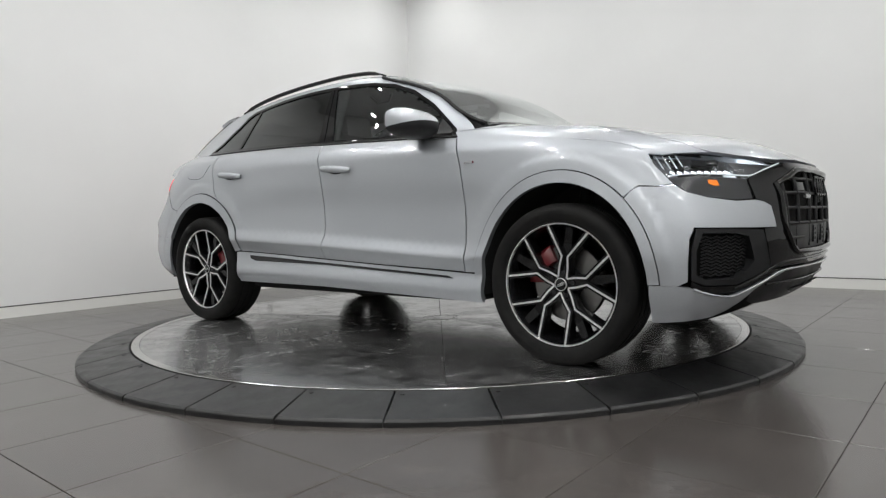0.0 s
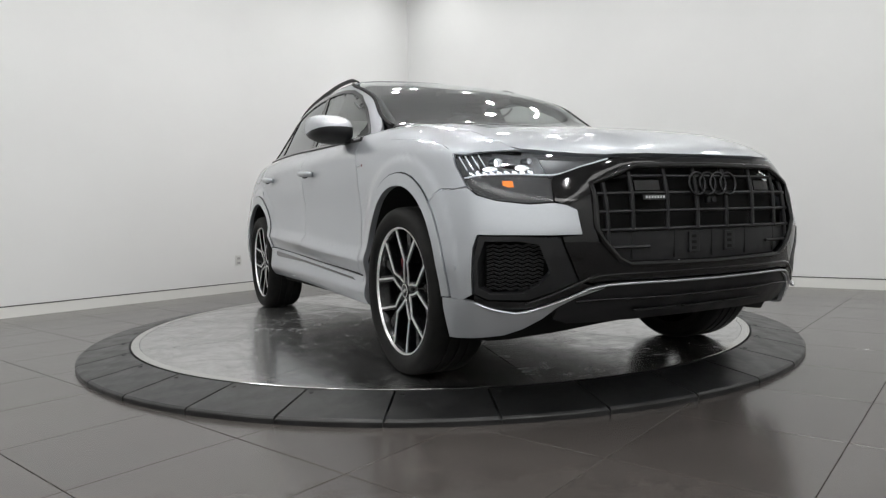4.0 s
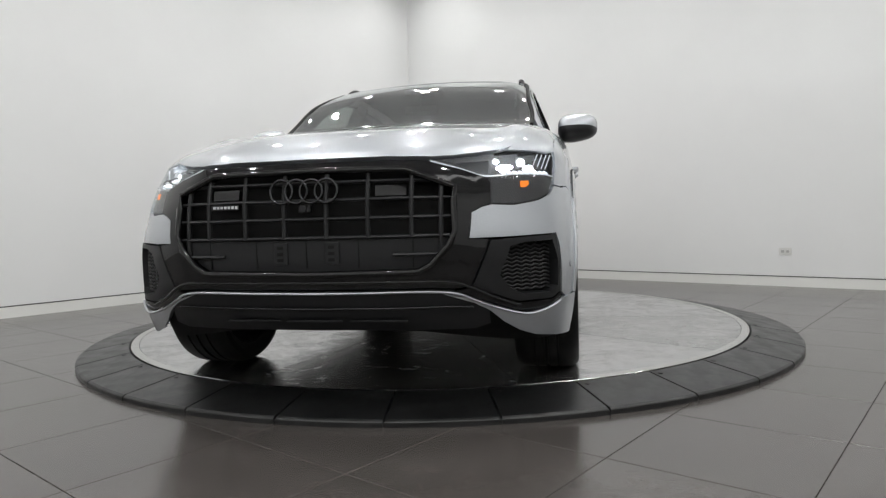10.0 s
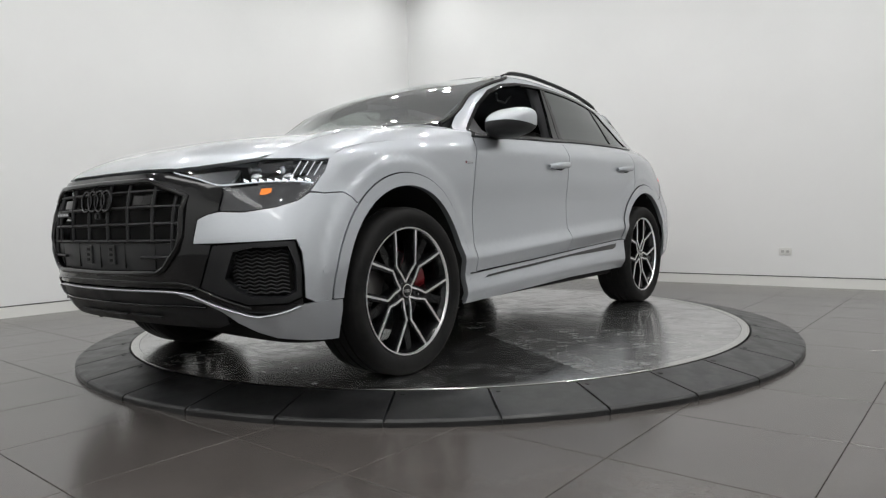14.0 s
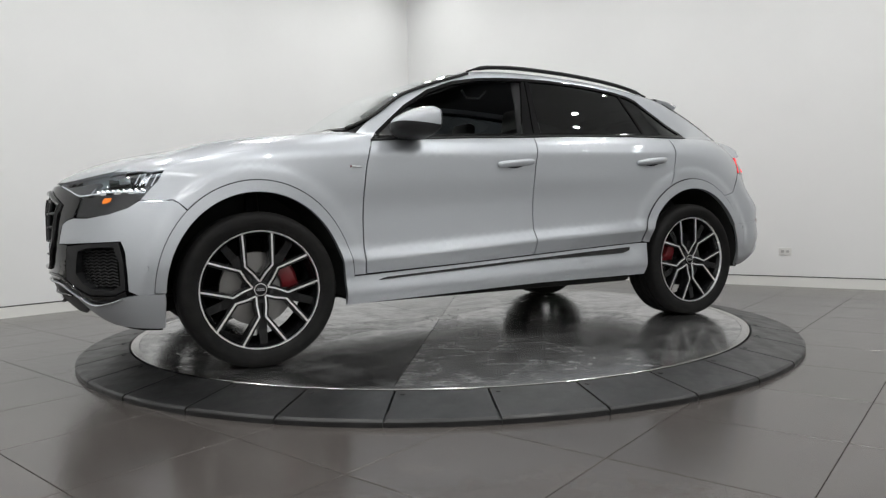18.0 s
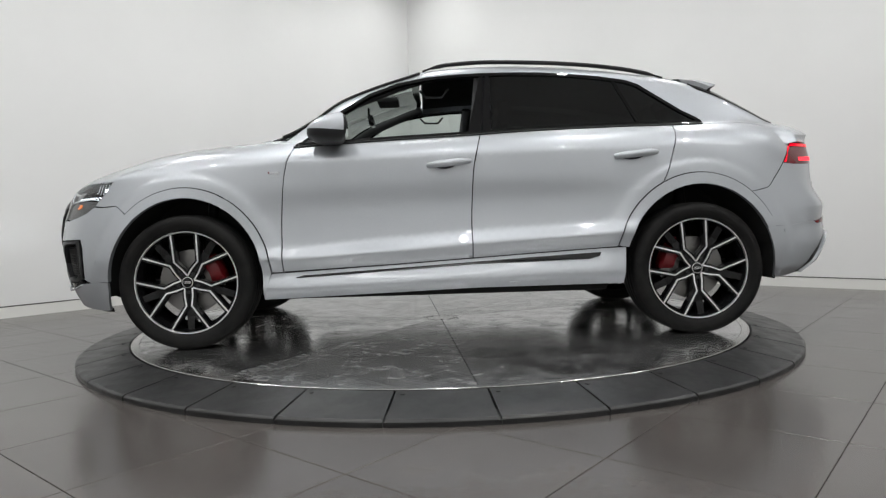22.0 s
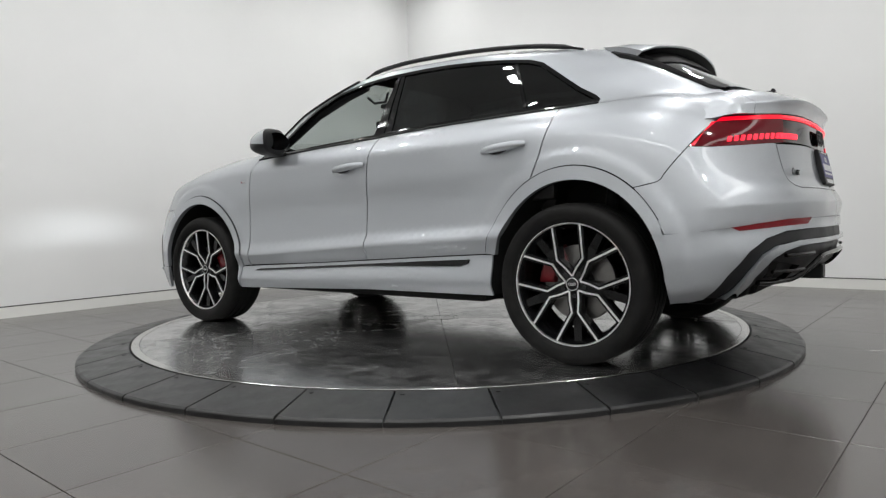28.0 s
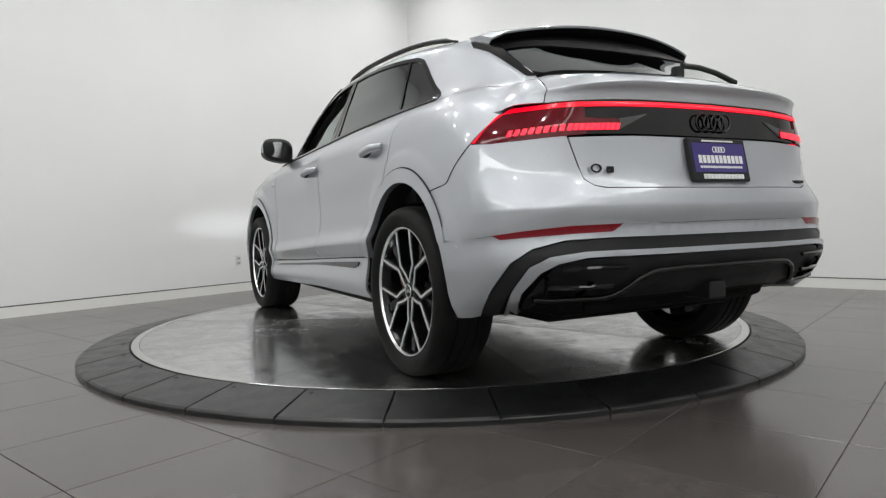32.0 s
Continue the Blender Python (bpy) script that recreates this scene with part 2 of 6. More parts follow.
def build_ramp():
    root = tagged(new("ramp_ring"), "black rubber ramp ring around the round steel deck", "turntable ring")
    step = 2 * math.pi / SEGS
    def wedge(r0, r1, zi, zo, lip, name, mat, gap):
        bm = bmesh.new()
        n = 6
        top, low = [], []
        for k in range(n + 1):
            a = gap / 2 + (step - gap) * k / n
            ca, sa = math.cos(a), math.sin(a)
            prof = [(r0, FLOOR_Z), (r0, zi - 0.006), (r0 + 0.006, zi), (r1 - 0.012, zo), (r1 - 0.003, zo - 0.006), (r1, zo - lip), (r1, FLOOR_Z)]
            top.append([bm.verts.new((r * ca, r * sa, z)) for r, z in prof])
        for k in range(n):
            a, b = top[k], top[k + 1]
            for j in range(len(a) - 1):
                bm.faces.new((a[j], b[j], b[j + 1], a[j + 1]))
        bm.faces.new(top[0])
        bm.faces.new(list(reversed(top[-1])))
        bmesh.ops.recalc_face_normals(bm, faces=bm.faces)
        mesh = bpy.data.meshes.new(name)
        bm.to_mesh(mesh)
        bm.free()
        mesh.materials.append(mat)
        return mesh
    gap = 0.0045
    seg = wedge(R_IN, R_OUT, -0.002, FLOOR_Z + 0.030, 0.010, "segment", RUBBER, gap)
    bm = bmesh.new()
    tube(bm, 0.011, 0.004, pose(0, 0, 0), 14)
    bolt = bpy.data.meshes.new("bolt")
    bm.to_mesh(bm and bolt)
    bm.free()
    bolt.materials.append(BOLT)
    base = radians(-95.55)
    for i in range(SEGS):
        s = new("segment", seg)
        s.parent = root
        s.rotation_euler = (0, 0, base + i * step)
        b = new("bolt", bolt)
        b.parent = s
        a = 0.07 * step
        r = R_IN + 0.040
        b.location = (r * math.cos(a * 1.3), r * math.sin(a * 1.3), -0.0065)
        b.rotation_euler = (0, radians(8.0), 0)
    bm = bmesh.new()
    lathe(bm, [(R_IN - 0.05, FLOOR_Z), (R_IN + 0.01, FLOOR_Z), (R_IN + 0.01, FLOOR_Z + 0.012), (R_IN - 0.05, FLOOR_Z + 0.012)], 96, closed=True)
    part("inner_gutter", bm, RUBBER_DARK, root)
    bm = bmesh.new()
    lathe(bm, [(R_OUT - 0.1, FLOOR_Z + 0.001), (R_OUT - 0.006, FLOOR_Z + 0.001), (R_OUT - 0.006, FLOOR_Z + 0.018), (R_OUT - 0.1, FLOOR_Z + 0.03)], 132, closed=True)
    part("under_strip", bm, RUBBER_DARK, root)
    return root


def build_deck():
    root = tagged(new("turntable_deck"), "round polished steel turntable deck of ten worn sector plates", "turntable")
    bm = bmesh.new()
    lathe(bm, [(0.0005, -0.06), (R_DECK - 0.02, -0.06), (R_DECK - 0.02, -0.006), (0.0005, -0.006)], 96)
    part("under_deck", bm, SEAM, root)
    bm = bmesh.new()
    lathe(bm, [(R_DECK - 0.045, -0.03), (R_DECK - 0.045, 0.001), (R_DECK - 0.002, 0.001), (R_DECK, -0.001), (R_DECK, -0.03)], 160, closed=True)
    part("rim_band", bm, STEEL_RIM, root, "bright steel edge band", smooth=30)
    mesh = None
    gap, r0, r1 = 0.004, 0.125, R_DECK - 0.047
    for i in range(10):
        if mesh is None:
            bm = bmesh.new()
            n = 14
            t = radians(36.0)
            inner = [bm.verts.new((r0 * math.cos(a), r0 * math.sin(a), 0)) for a in [gap / 2 / r0 + (t - gap / r0) * k / 4 for k in range(5)]]
            outer = [bm.verts.new((r1 * math.cos(a), r1 * math.sin(a), 0)) for a in [gap / 2 / r1 + (t - gap / r1) * k / n for k in range(n + 1)]]
            f = bm.faces.new(outer + list(reversed(inner)))
            lower = bmesh.ops.extrude_face_region(bm, geom=[f])["geom"]
            bmesh.ops.translate(bm, vec=(0, 0, -0.005), verts=[g for g in lower if isinstance(g, bmesh.types.BMVert)])
            bmesh.ops.recalc_face_normals(bm, faces=bm.faces)
            mesh = bpy.data.meshes.new("sector_plate")
            bm.to_mesh(mesh)
            bm.free()
            mesh.materials.append(STEEL)
        s = new("sector_plate", mesh)
        s.parent = root
        s.rotation_euler = (0, 0, radians(21.0 + 36.0 * i))
    bm = bmesh.new()
    lathe(bm, [(0.0005, 0.0), (0.121, 0.0), (0.123, -0.002), (0.123, -0.006)], 40)
    hub = part("centre_cap", bm, STEEL, root, smooth=30)
    bm0 = bmesh.new()
    tube(bm0, 0.008, 0.004, pose(0, 0, 0.0), 8)
    mesh = bpy.data.meshes.new("bolt")
    bm0.to_mesh(mesh)
    bm0.free()
    mesh.materials.append(STEEL_RIM)
    for i in range(10):
        for r, k in ((0.10, 0), (0.145, 0.5)):
            a = radians(36 * (i + k) + 21)
            b = new("bolt", mesh)
            b.parent = root
            b.location = (r * math.cos(a), r * math.sin(a), 0.0)
    return root


build_room()
build_floor()
build_sockets()
build_ramp()
deck = build_deck()


def build_lamps():
    """Recessed round spots in the ceiling, wall washers near the walls, and two added fill panels."""
    bm = bmesh.new()
    lathe(bm, [(0.075, 0.0), (0.105, 0.0), (0.105, -0.012), (0.08, -0.014), (0.072, 0.02)], 28)
    trim = bpy.data.meshes.new("trim_ring")
    bm.to_mesh(trim)
    bm.free()
    trim.materials.append(LAMP_TRIM)
    spots = [(u, v) for u in (-4.2, -2.1, 0.0, 2.1) for v in (-4.1, -2.0, 0.1, 2.1)]
    for u, v in spots:
        root = tagged(new("ceiling_spot"), "small round recessed ceiling spotlight, switched on", "ceiling light", "ceiling spots")
        root.matrix_world = ROOM @ pose(u, v, CEIL_Z)
        ring = new("trim_ring", trim)
        ring.parent = root
        area_lamp("spot_light", u, v, CEIL_Z - 0.006, 0.13, 0.13, 18.4, shape="DISK", spread=160)
    # two long unseen diffuser panels, added along the other walls as fill
    for u, v, along, turn, power in ((-2.6, V0 + 0.95, 6.6, 0, 96.0), (U0 + 0.95, -2.3, 7.2, 90, 165.0)):
        root = tagged(new("linear_washer"), "long unseen diffuser panel along the wall, added as fill light", "ceiling light", "linear washers")
        root.matrix_world = ROOM @ pose(u, v, CEIL_Z, 0, 0, turn)
        for y in (-0.62, 0.62):
            bm = box(bmesh.new(), (-along / 2 - 0.02, y - 0.012, -0.010), (along / 2 + 0.02, y + 0.012, 0.004), 0.003)
            part("trim_bar", bm, LAMP_TRIM, root)
        lamp = area_lamp("washer_or_fill_light", u, v, CEIL_Z - 0.012, along, 1.2, power)
        m = Matrix.Rotation(radians(-20), 4, (1, 0, 0)) if turn == 0 else Matrix.Rotation(radians(20), 4, (0, 1, 0))
        lamp.matrix_world = ROOM @ pose(u, v, CEIL_Z - 0.012) @ m @ pose(0, 0, 0, 0, 0, turn)
    for k in range(6):
        rows = [(-4.6 + 1.55 * k, V1 - 0.95, (0.0, 0.6)), (U1 - 0.95, -4.6 + 1.5 * k, (0.6, 0.0))]
        for u, v, aim in rows:
            root = tagged(new("wall_washer"), "round recessed wall washer light near the wall, switched on", "ceiling light", "wall washers")
            root.matrix_world = ROOM @ pose(u, v, CEIL_Z)
            ring = new("trim_ring", trim)
            ring.parent = root
            area_lamp("washer_or_fill_light", u, v, CEIL_Z - 0.010, 0.13, 0.13, 5.6, shape="DISK", aim=(u + aim[0], v + aim[1], 1.5))


build_lamps()



# ---- the car: rings of control points give one smooth body surface, panels are cut out of it ----
from mathutils.bvhtree import BVHTree
from mathutils.geometry import delaunay_2d_cdt
from mathutils.interpolate import poly_3d_calc


def slopes(t, p):
    """Monotone cubic tangents of the columns p over t."""
    d = np.diff(p, axis=0) / np.diff(t)[:, None]
    m = np.zeros_like(p)
    m[0], m[-1] = d[0], d[-1]
    a, b = d[:-1], d[1:]
    same = a * b > 0
    m[1:-1] = np.where(same, 2 * a * b / np.where(same, a + b, 1), 0)
    return m


def soft_slopes(t, p):
    """Parabola tangents: rounder than the monotone ones."""
    h = np.diff(t)[:, None]
    d = np.diff(p, axis=0) / h
    m = np.zeros_like(p)
    m[0], m[-1] = d[0], d[-1]
    m[1:-1] = (d[:-1] * h[1:] + d[1:] * h[:-1]) / (h[1:] + h[:-1])
    return m


def spline(t, p, q, soft=0.0):
    t, p, q = np.asarray(t, float), np.asarray(p, float), np.asarray(q, float)
    m = slopes(t, p) * (1 - soft) + soft_slopes(t, p) * soft
    i = np.clip(np.searchsorted(t, q, "right") - 1, 0, len(t) - 2)
    h = (t[i + 1] - t[i])[:, None]
    s = ((q - t[i]) / (t[i + 1] - t[i]))[:, None]
    return ((1 + 2 * s) * (1 - s) ** 2 * p[i] + s * (1 - s) ** 2 * h * m[i] + s * s * (3 - 2 * s) * p[i + 1] + s * s * (s - 1) * h * m[i + 1])


def round_curve(pts, step=0.025):
    """A smooth open curve through points of any dimension."""
    p = np.array(pts, float)
    t = np.concatenate([[0], np.cumsum(np.linalg.norm(np.diff(p, axis=0), axis=1))])
    n = max(2, int(t[-1] / step))
    return [tuple(v) for v in spline(t, p, np.linspace(0, t[-1], n + 1))]


RINGS = []


def ring(*points):
    """One ring round the car, from the nose's middle by the left side to the tail's middle: sixteen points (x, y, z)."""
    RINGS.append(points)


# under edge
ring((2.33, 0, .29), (2.31, .38, .285), (2.225, .63, .25), (2.09, .855, .222), (1.95, .93, .222), (1.5, .94, .255), (.95, .935, .272), (.3, .935, .288),
     (-.2, .935, .303), (-.9, .935, .305), (-1.5, .94, .31), (-1.95, .93, .315), (-2.15, .86, .34), (-2.28, .66, .37), (-2.36, .38, .38), (-2.38, 0, .38))
# sill
ring((2.40, 0, .36), (2.375, .38, .36), (2.29, .63, .34), (2.13, .875, .33), (1.95, .95, .32), (1.5, .968, .33), (.95, .967, .335), (.3, .97, .35),
     (-.2, .972, .365), (-.9, .974, .38), (-1.5, .975, .38), (-1.95, .965, .38), (-2.215, .90, .42), (-2.37, .69, .45), (-2.45, .38, .46), (-2.46, 0, .46))
# sill top
ring((2.44, 0, .45), (2.415, .38, .45), (2.33, .63, .44), (2.14, .89, .42), (1.95, .960, .41), (1.5, .97, .42), (.95, .948, .428), (.3, .941, .458),
     (-.2, .941, .484), (-.9, .946, .518), (-1.5, .972, .53), (-1.95, .968, .53), (-2.24, .912, .55), (-2.41, .70, .56), (-2.475, .38, .56), (-2.495, 0, .56))
# just under the door crease, then the crease
ring((2.453, 0, .565), (2.433, .38, .565), (2.357, .62, .555), (2.14, .895, .535), (1.95, .962, .525), (1.5, .97, .52), (.95, .964, .494), (.3, .970, .527),
     (-.2, .972, .558), (-.9, .972, .591), (-1.5, .975, .625), (-1.95, .968, .62), (-2.226, .910, .640), (-2.395, .688, .660), (-2.468, .38, .672), (-2.488, 0, .672))
ring((2.455, 0, .58), (2.435, .38, .58), (2.36, .62, .57), (2.14, .895, .55), (1.95, .962, .54), (1.5, .97, .53), (.95, .966, .506), (.3, .974, .539),
     (-.2, .976, .570), (-.9, .976, .603), (-1.5, .975, .64), (-1.95, .968, .635), (-2.227, .911, .655), (-2.397, .688, .675), (-2.470, .38, .685), (-2.490, 0, .685))
# above the crease
ring((2.457, 0, .66), (2.437, .38, .66), (2.365, .62, .64), (2.135, .892, .63), (1.95, .956, .63), (1.5, .970, .63), (.95, .942, .59), (.3, .936, .620),
     (-.2, .937, .650), (-.9, .943, .688), (-1.5, .972, .72), (-1.95, .963, .70), (-2.230, .913, .735), (-2.405, .69, .745), (-2.480, .38, .748), (-2.500, 0, .748))
# waist
ring((2.455, 0, .76), (2.435, .38, .76), (2.355, .61, .74), (2.11, .882, .74), (1.94, .942, .75), (1.5, .966, .76), (.95, .935, .77), (.3, .928, .79),
     (-.2, .929, .80), (-.9, .936, .81), (-1.5, .966, .82), (-1.95, .955, .79), (-2.225, .911, .755), (-2.400, .689, .765), (-2.474, .38, .768), (-2.494, 0, .768))
# upper side
ring((2.43, 0, .885), (2.41, .38, .883), (2.31, .61, .865), (2.07, .86, .865), (1.93, .918, .875), (1.5, .956, .91), (.95, .946, .94), (.3, .941, .96),
     (-.2, .943, .97), (-.9, .946, .98), (-1.5, .955, .99), (-1.95, .938, .95), (-2.155, .884, .89), (-2.340, .685, .88), (-2.420, .38, .88), (-2.440, 0, .88))
# shoulder
ring((2.395, 0, .948), (2.373, .40, .945), (2.27, .58, .950), (2.05, .80, .972), (1.92, .885, .99), (1.5, .937, 1.03), (.95, .946, 1.06), (.3, .944, 1.08),
     (-.2, .945, 1.09), (-.9, .943, 1.10), (-1.5, .938, 1.11), (-1.95, .914, 1.05), (-2.12, .865, 1.0), (-2.33, .68, 1.005), (-2.40, .38, 1.01), (-2.42, 0, 1.01))
# shoulder top
ring((2.33, 0, .998), (2.31, .38, .996), (2.215, .565, 1.002), (2.01, .752, 1.032), (1.85, .81, 1.065), (1.5, .87, 1.115), (.95, .905, 1.135), (.3, .91, 1.15),
     (-.2, .912, 1.162), (-.9, .905, 1.18), (-1.5, .893, 1.195), (-1.95, .858, 1.165), (-2.14, .785, 1.125), (-2.335, .62, 1.142), (-2.39, .38, 1.152), (-2.405, 0, 1.157))
# hood and tail lip
ring((2.07, 0, 1.095), (2.06, .34, 1.09), (1.99, .5, 1.09), (1.86, .64, 1.10), (1.72, .70, 1.135), (1.4, .77, 1.172), (.97, .85, 1.19), (.3, .868, 1.192),
     (-.2, .868, 1.207), (-.9, .858, 1.226), (-1.5, .838, 1.241), (-1.95, .785, 1.235), (-2.13, .715, 1.205), (-2.30, .60, 1.215), (-2.345, .38, 1.225), (-2.36, 0, 1.23))
# belt, foot of the windscreen and of the rear window
ring((1.15, 0, 1.235), (1.13, .3, 1.235), (1.09, .5, 1.234), (1.03, .67, 1.232), (.98, .745, 1.227), (.92, .79, 1.214), (.82, .825, 1.20), (.3, .848, 1.215),
     (-.2, .850, 1.228), (-.9, .840, 1.245), (-1.5, .806, 1.265), (-1.85, .745, 1.275), (-2.07, .67, 1.262), (-2.175, .58, 1.27), (-2.215, .38, 1.282), (-2.225, 0, 1.295))
# half way up the glass
ring((.64, 0, 1.525), (.63, .25, 1.52), (.61, .45, 1.508), (.585, .62, 1.488), (.575, .675, 1.475), (.55, .705, 1.464), (.47, .728, 1.456), (.1, .755, 1.455),
     (-.2, .760, 1.455), (-.9, .750, 1.455), (-1.33, .715, 1.45), (-1.66, .67, 1.435), (-1.84, .62, 1.42), (-1.925, .5, 1.425), (-1.94, .33, 1.435), (-1.945, 0, 1.445))
# roof edge
ring((.15, 0, 1.665), (.15, .25, 1.66), (.14, .42, 1.652), (.13, .58, 1.641), (.11, .635, 1.632), (.06, .655, 1.63), (0, .66, 1.634), (-.15, .66, 1.643),
     (-.3, .66, 1.645), (-.85, .655, 1.625), (-1.22, .635, 1.592), (-1.47, .61, 1.562), (-1.62, .57, 1.54), (-1.70, .46, 1.55), (-1.735, .28, 1.568), (-1.75, 0, 1.577))
# roof
ring((-.05, 0, 1.695), (-.06, .15, 1.694), (-.07, .25, 1.691), (-.1, .34, 1.688), (-.12, .38, 1.687), (-.15, .40, 1.688), (-.2, .41, 1.690), (-.3, .42, 1.692),
     (-.5, .42, 1.692), (-.85, .41, 1.675), (-1.15, .38, 1.65), (-1.3, .35, 1.635), (-1.4, .3, 1.622), (-1.45, .22, 1.62), (-1.48, .1, 1.617), (-1.49, 0, 1.615))
ring((-.15, 0, 1.703), (-.16, 0, 1.703), (-.17, 0, 1.703), (-.18, 0, 1.703), (-.2, 0, 1.704), (-.22, 0, 1.704), (-.25, 0, 1.705), (-.35, 0, 1.706),
     (-.5, 0, 1.705), (-.8, 0, 1.69), (-1.05, 0, 1.67), (-1.2, 0, 1.652), (-1.3, 0, 1.64), (-1.33, 0, 1.635), (-1.36, 0, 1.632), (-1.4, 0, 1.626))


def master_grid(along=18, across=13):
    """The body surface as a fine grid of points: rings across, stations along, left half."""
    rings = np.array(RINGS, float)
    n, k = rings.shape[:2]
    q = np.linspace(0, k - 1, (k - 1) * along + 1)
    fine = []
    for r in rings:
        d = np.linalg.norm(np.diff(r, axis=0), axis=1) + 0.05
        t = np.concatenate([[0], np.cumsum(d)])
        fine.append(spline(t, r, np.interp(q, np.arange(k), t), 0.85))
    fine = np.array(fine)
    q = np.linspace(0, n - 1, (n - 1) * across + 1)
    out = np.empty((len(q), fine.shape[1], 3))
    for j in range(fine.shape[1]):
        d = np.linalg.norm(np.diff(fine[:, j], axis=0), axis=1) + 0.01
        t = np.concatenate([[0], np.cumsum(d)])
        out[:, j] = spline(t, fine[:, j], np.interp(q, np.arange(n), t))
    # a low blister runs round outside each wheel arch
    for cx, rx, rz in ((1.4955, .490, .550), (-1.505, .500, .569)):
        d = np.hypot((out[..., 0] - cx) / rx, (out[..., 2] - .385) / rz)
        k = np.clip((1.150 - d) / .055, 0, 1)
        k = k * k * (3 - 2 * k) * np.clip((out[..., 2] - .40) / .12, 0, 1) * (out[..., 1] > .8)
        out[..., 1] += .008 * k
    out[:, 0, 1] = 0
    out[:, -1, 1] = 0
    return out


GRID = master_grid()


def master():
    g = GRID
    rows, cols = g.shape[:2]
    full = np.concatenate([g[:, ::-1] * (1, -1, 1), g[:, 1:]], axis=1)
    cols = full.shape[1]
    verts = full.reshape(-1, 3)
    tris = []
    for i in range(rows - 1):
        for j in range(cols - 1):
            a, b, c, d = i * cols + j, i * cols + j + 1, (i + 1) * cols + j + 1, (i + 1) * cols + j
            tris += [(a, b, c), (a, c, d)]
    tris = np.array(tris)
    n = np.cross(verts[tris[:, 1]] - verts[tris[:, 0]], verts[tris[:, 2]] - verts[tris[:, 0]])
    vn = np.zeros_like(verts)
    for k in range(3):
        np.add.at(vn, tris[:, k], n)
    vn /= np.linalg.norm(vn, axis=1)[:, None] + 1e-12
    if vn[np.argmax(verts[:, 1]), 1] < 0:
        vn = -vn
    tree = BVHTree.FromPolygons([tuple(v) for v in verts], [tuple(int(i) for i in t) for t in tris])
    return verts, tris, vn, tree


M_VERTS, M_TRIS, M_NORMALS, M_TREE = master()
CHARTS = {"side": (0, 1, 0), "front": (1, 0, 0), "rear": (-1, 0, 0), "top": (0, 0, 1), "front_corner": (1, 1, 0), "rear_corner": (-1, 1, 0),
          "front_top": (0.6, 0, 0.8), "rear_top": (-0.55, 0, 0.85), "side_top": (0, 0.7, 0.7)}


def chart_axes(chart):
    d = Vector(CHARTS[chart]).normalized()
    a = d.cross(Vector((0, 0, 1)))
    a = Vector((1, 0, 0)) if a.length < 0.01 else a.normalized()
    if abs(a.x) > abs(a.y) and a.x < 0:
        a = -a
    if abs(a.y) >= abs(a.x) and a.y < 0:
        a = -a
    return d, a, d.cross(a) if d.cross(a).z > 0 or abs(d.z) > 0.9 else -d.cross(a)


def to_chart(chart, points):
    """Points (x, y, z) or, for a straight chart, their two free coordinates, in the chart's plane."""
    d, a, b = chart_axes(chart)
    out = []
    for p in points:
        if len(p) == 2:
            p = {"side": (p[0], 0, p[1]), "top": (p[0], p[1], 0)}.get(chart, (0, p[0], p[1]))
        v = Vector(p)
        out.append((v.dot(a), v.dot(b)))
    return out


def drop(chart, uv):
    """Where a point of the chart meets the body, and the smooth normal there."""
    d, a, b = chart_axes(chart)
    o = a * uv[0] + b * uv[1] + d * 6
    place, normal, index, _ = M_TREE.ray_cast(o, -d)
    if place is None:
        place, normal, index, _ = M_TREE.find_nearest(a * uv[0] + b * uv[1] + d * 1.2)
    tri = M_TRIS[index]
    w = poly_3d_calc([Vector(M_VERTS[i]) for i in tri], place)
    n = sum((Vector(M_NORMALS[i]) * f for i, f in zip(tri, w)), Vector())
    return place, n.normalized()


def on_body(chart, point):
    return drop(chart, to_chart(chart, [point])[0])


def resample(poly, step):
    out = []
    n = len(poly)
    for i in range(n):
        a, b = poly[i], poly[(i + 1) % n]
        d = math.dist(a, b)
        k = max(1, round(d / step))
        out += [(a[0] + (b[0] - a[0]) * j / k, a[1] + (b[1] - a[1]) * j / k) for j in range(k)]
    return out


def inset(poly, by):
    if not by:
        return poly
    n = len(poly)
    area = sum(poly[i][0] * poly[(i + 1) % n][1] - poly[(i + 1) % n][0] * poly[i][1] for i in range(n))
    s = 1 if area > 0 else -1
    out = []
    for i in range(n):
        a, b, c = poly[i - 1], poly[i], poly[(i + 1) % n]
        e = [Vector((q[0] - p[0], q[1] - p[1])) for p, q in ((a, b), (b, c))]
        ns = [Vector((-v.y, v.x)).normalized() * s if v.length > 1e-9 else Vector((0, 0)) for v in e]
        m = ns[0] + ns[1]
        k = m.length
        m = m / k * min(2.0, 2 / k) if k > 0.2 else ns[0]
        out.append((b[0] + m.x * by, b[1] + m.y * by))
    return out


def inside(p, poly):
    c = False
    j = len(poly) - 1
    for i in range(len(poly)):
        a, b = poly[i], poly[j]
        if (a[1] > p[1]) != (b[1] > p[1]) and p[0] < (b[0] - a[0]) * (p[1] - a[1]) / (b[1] - a[1]) + a[0]:
            c = not c
        j = i
    return c


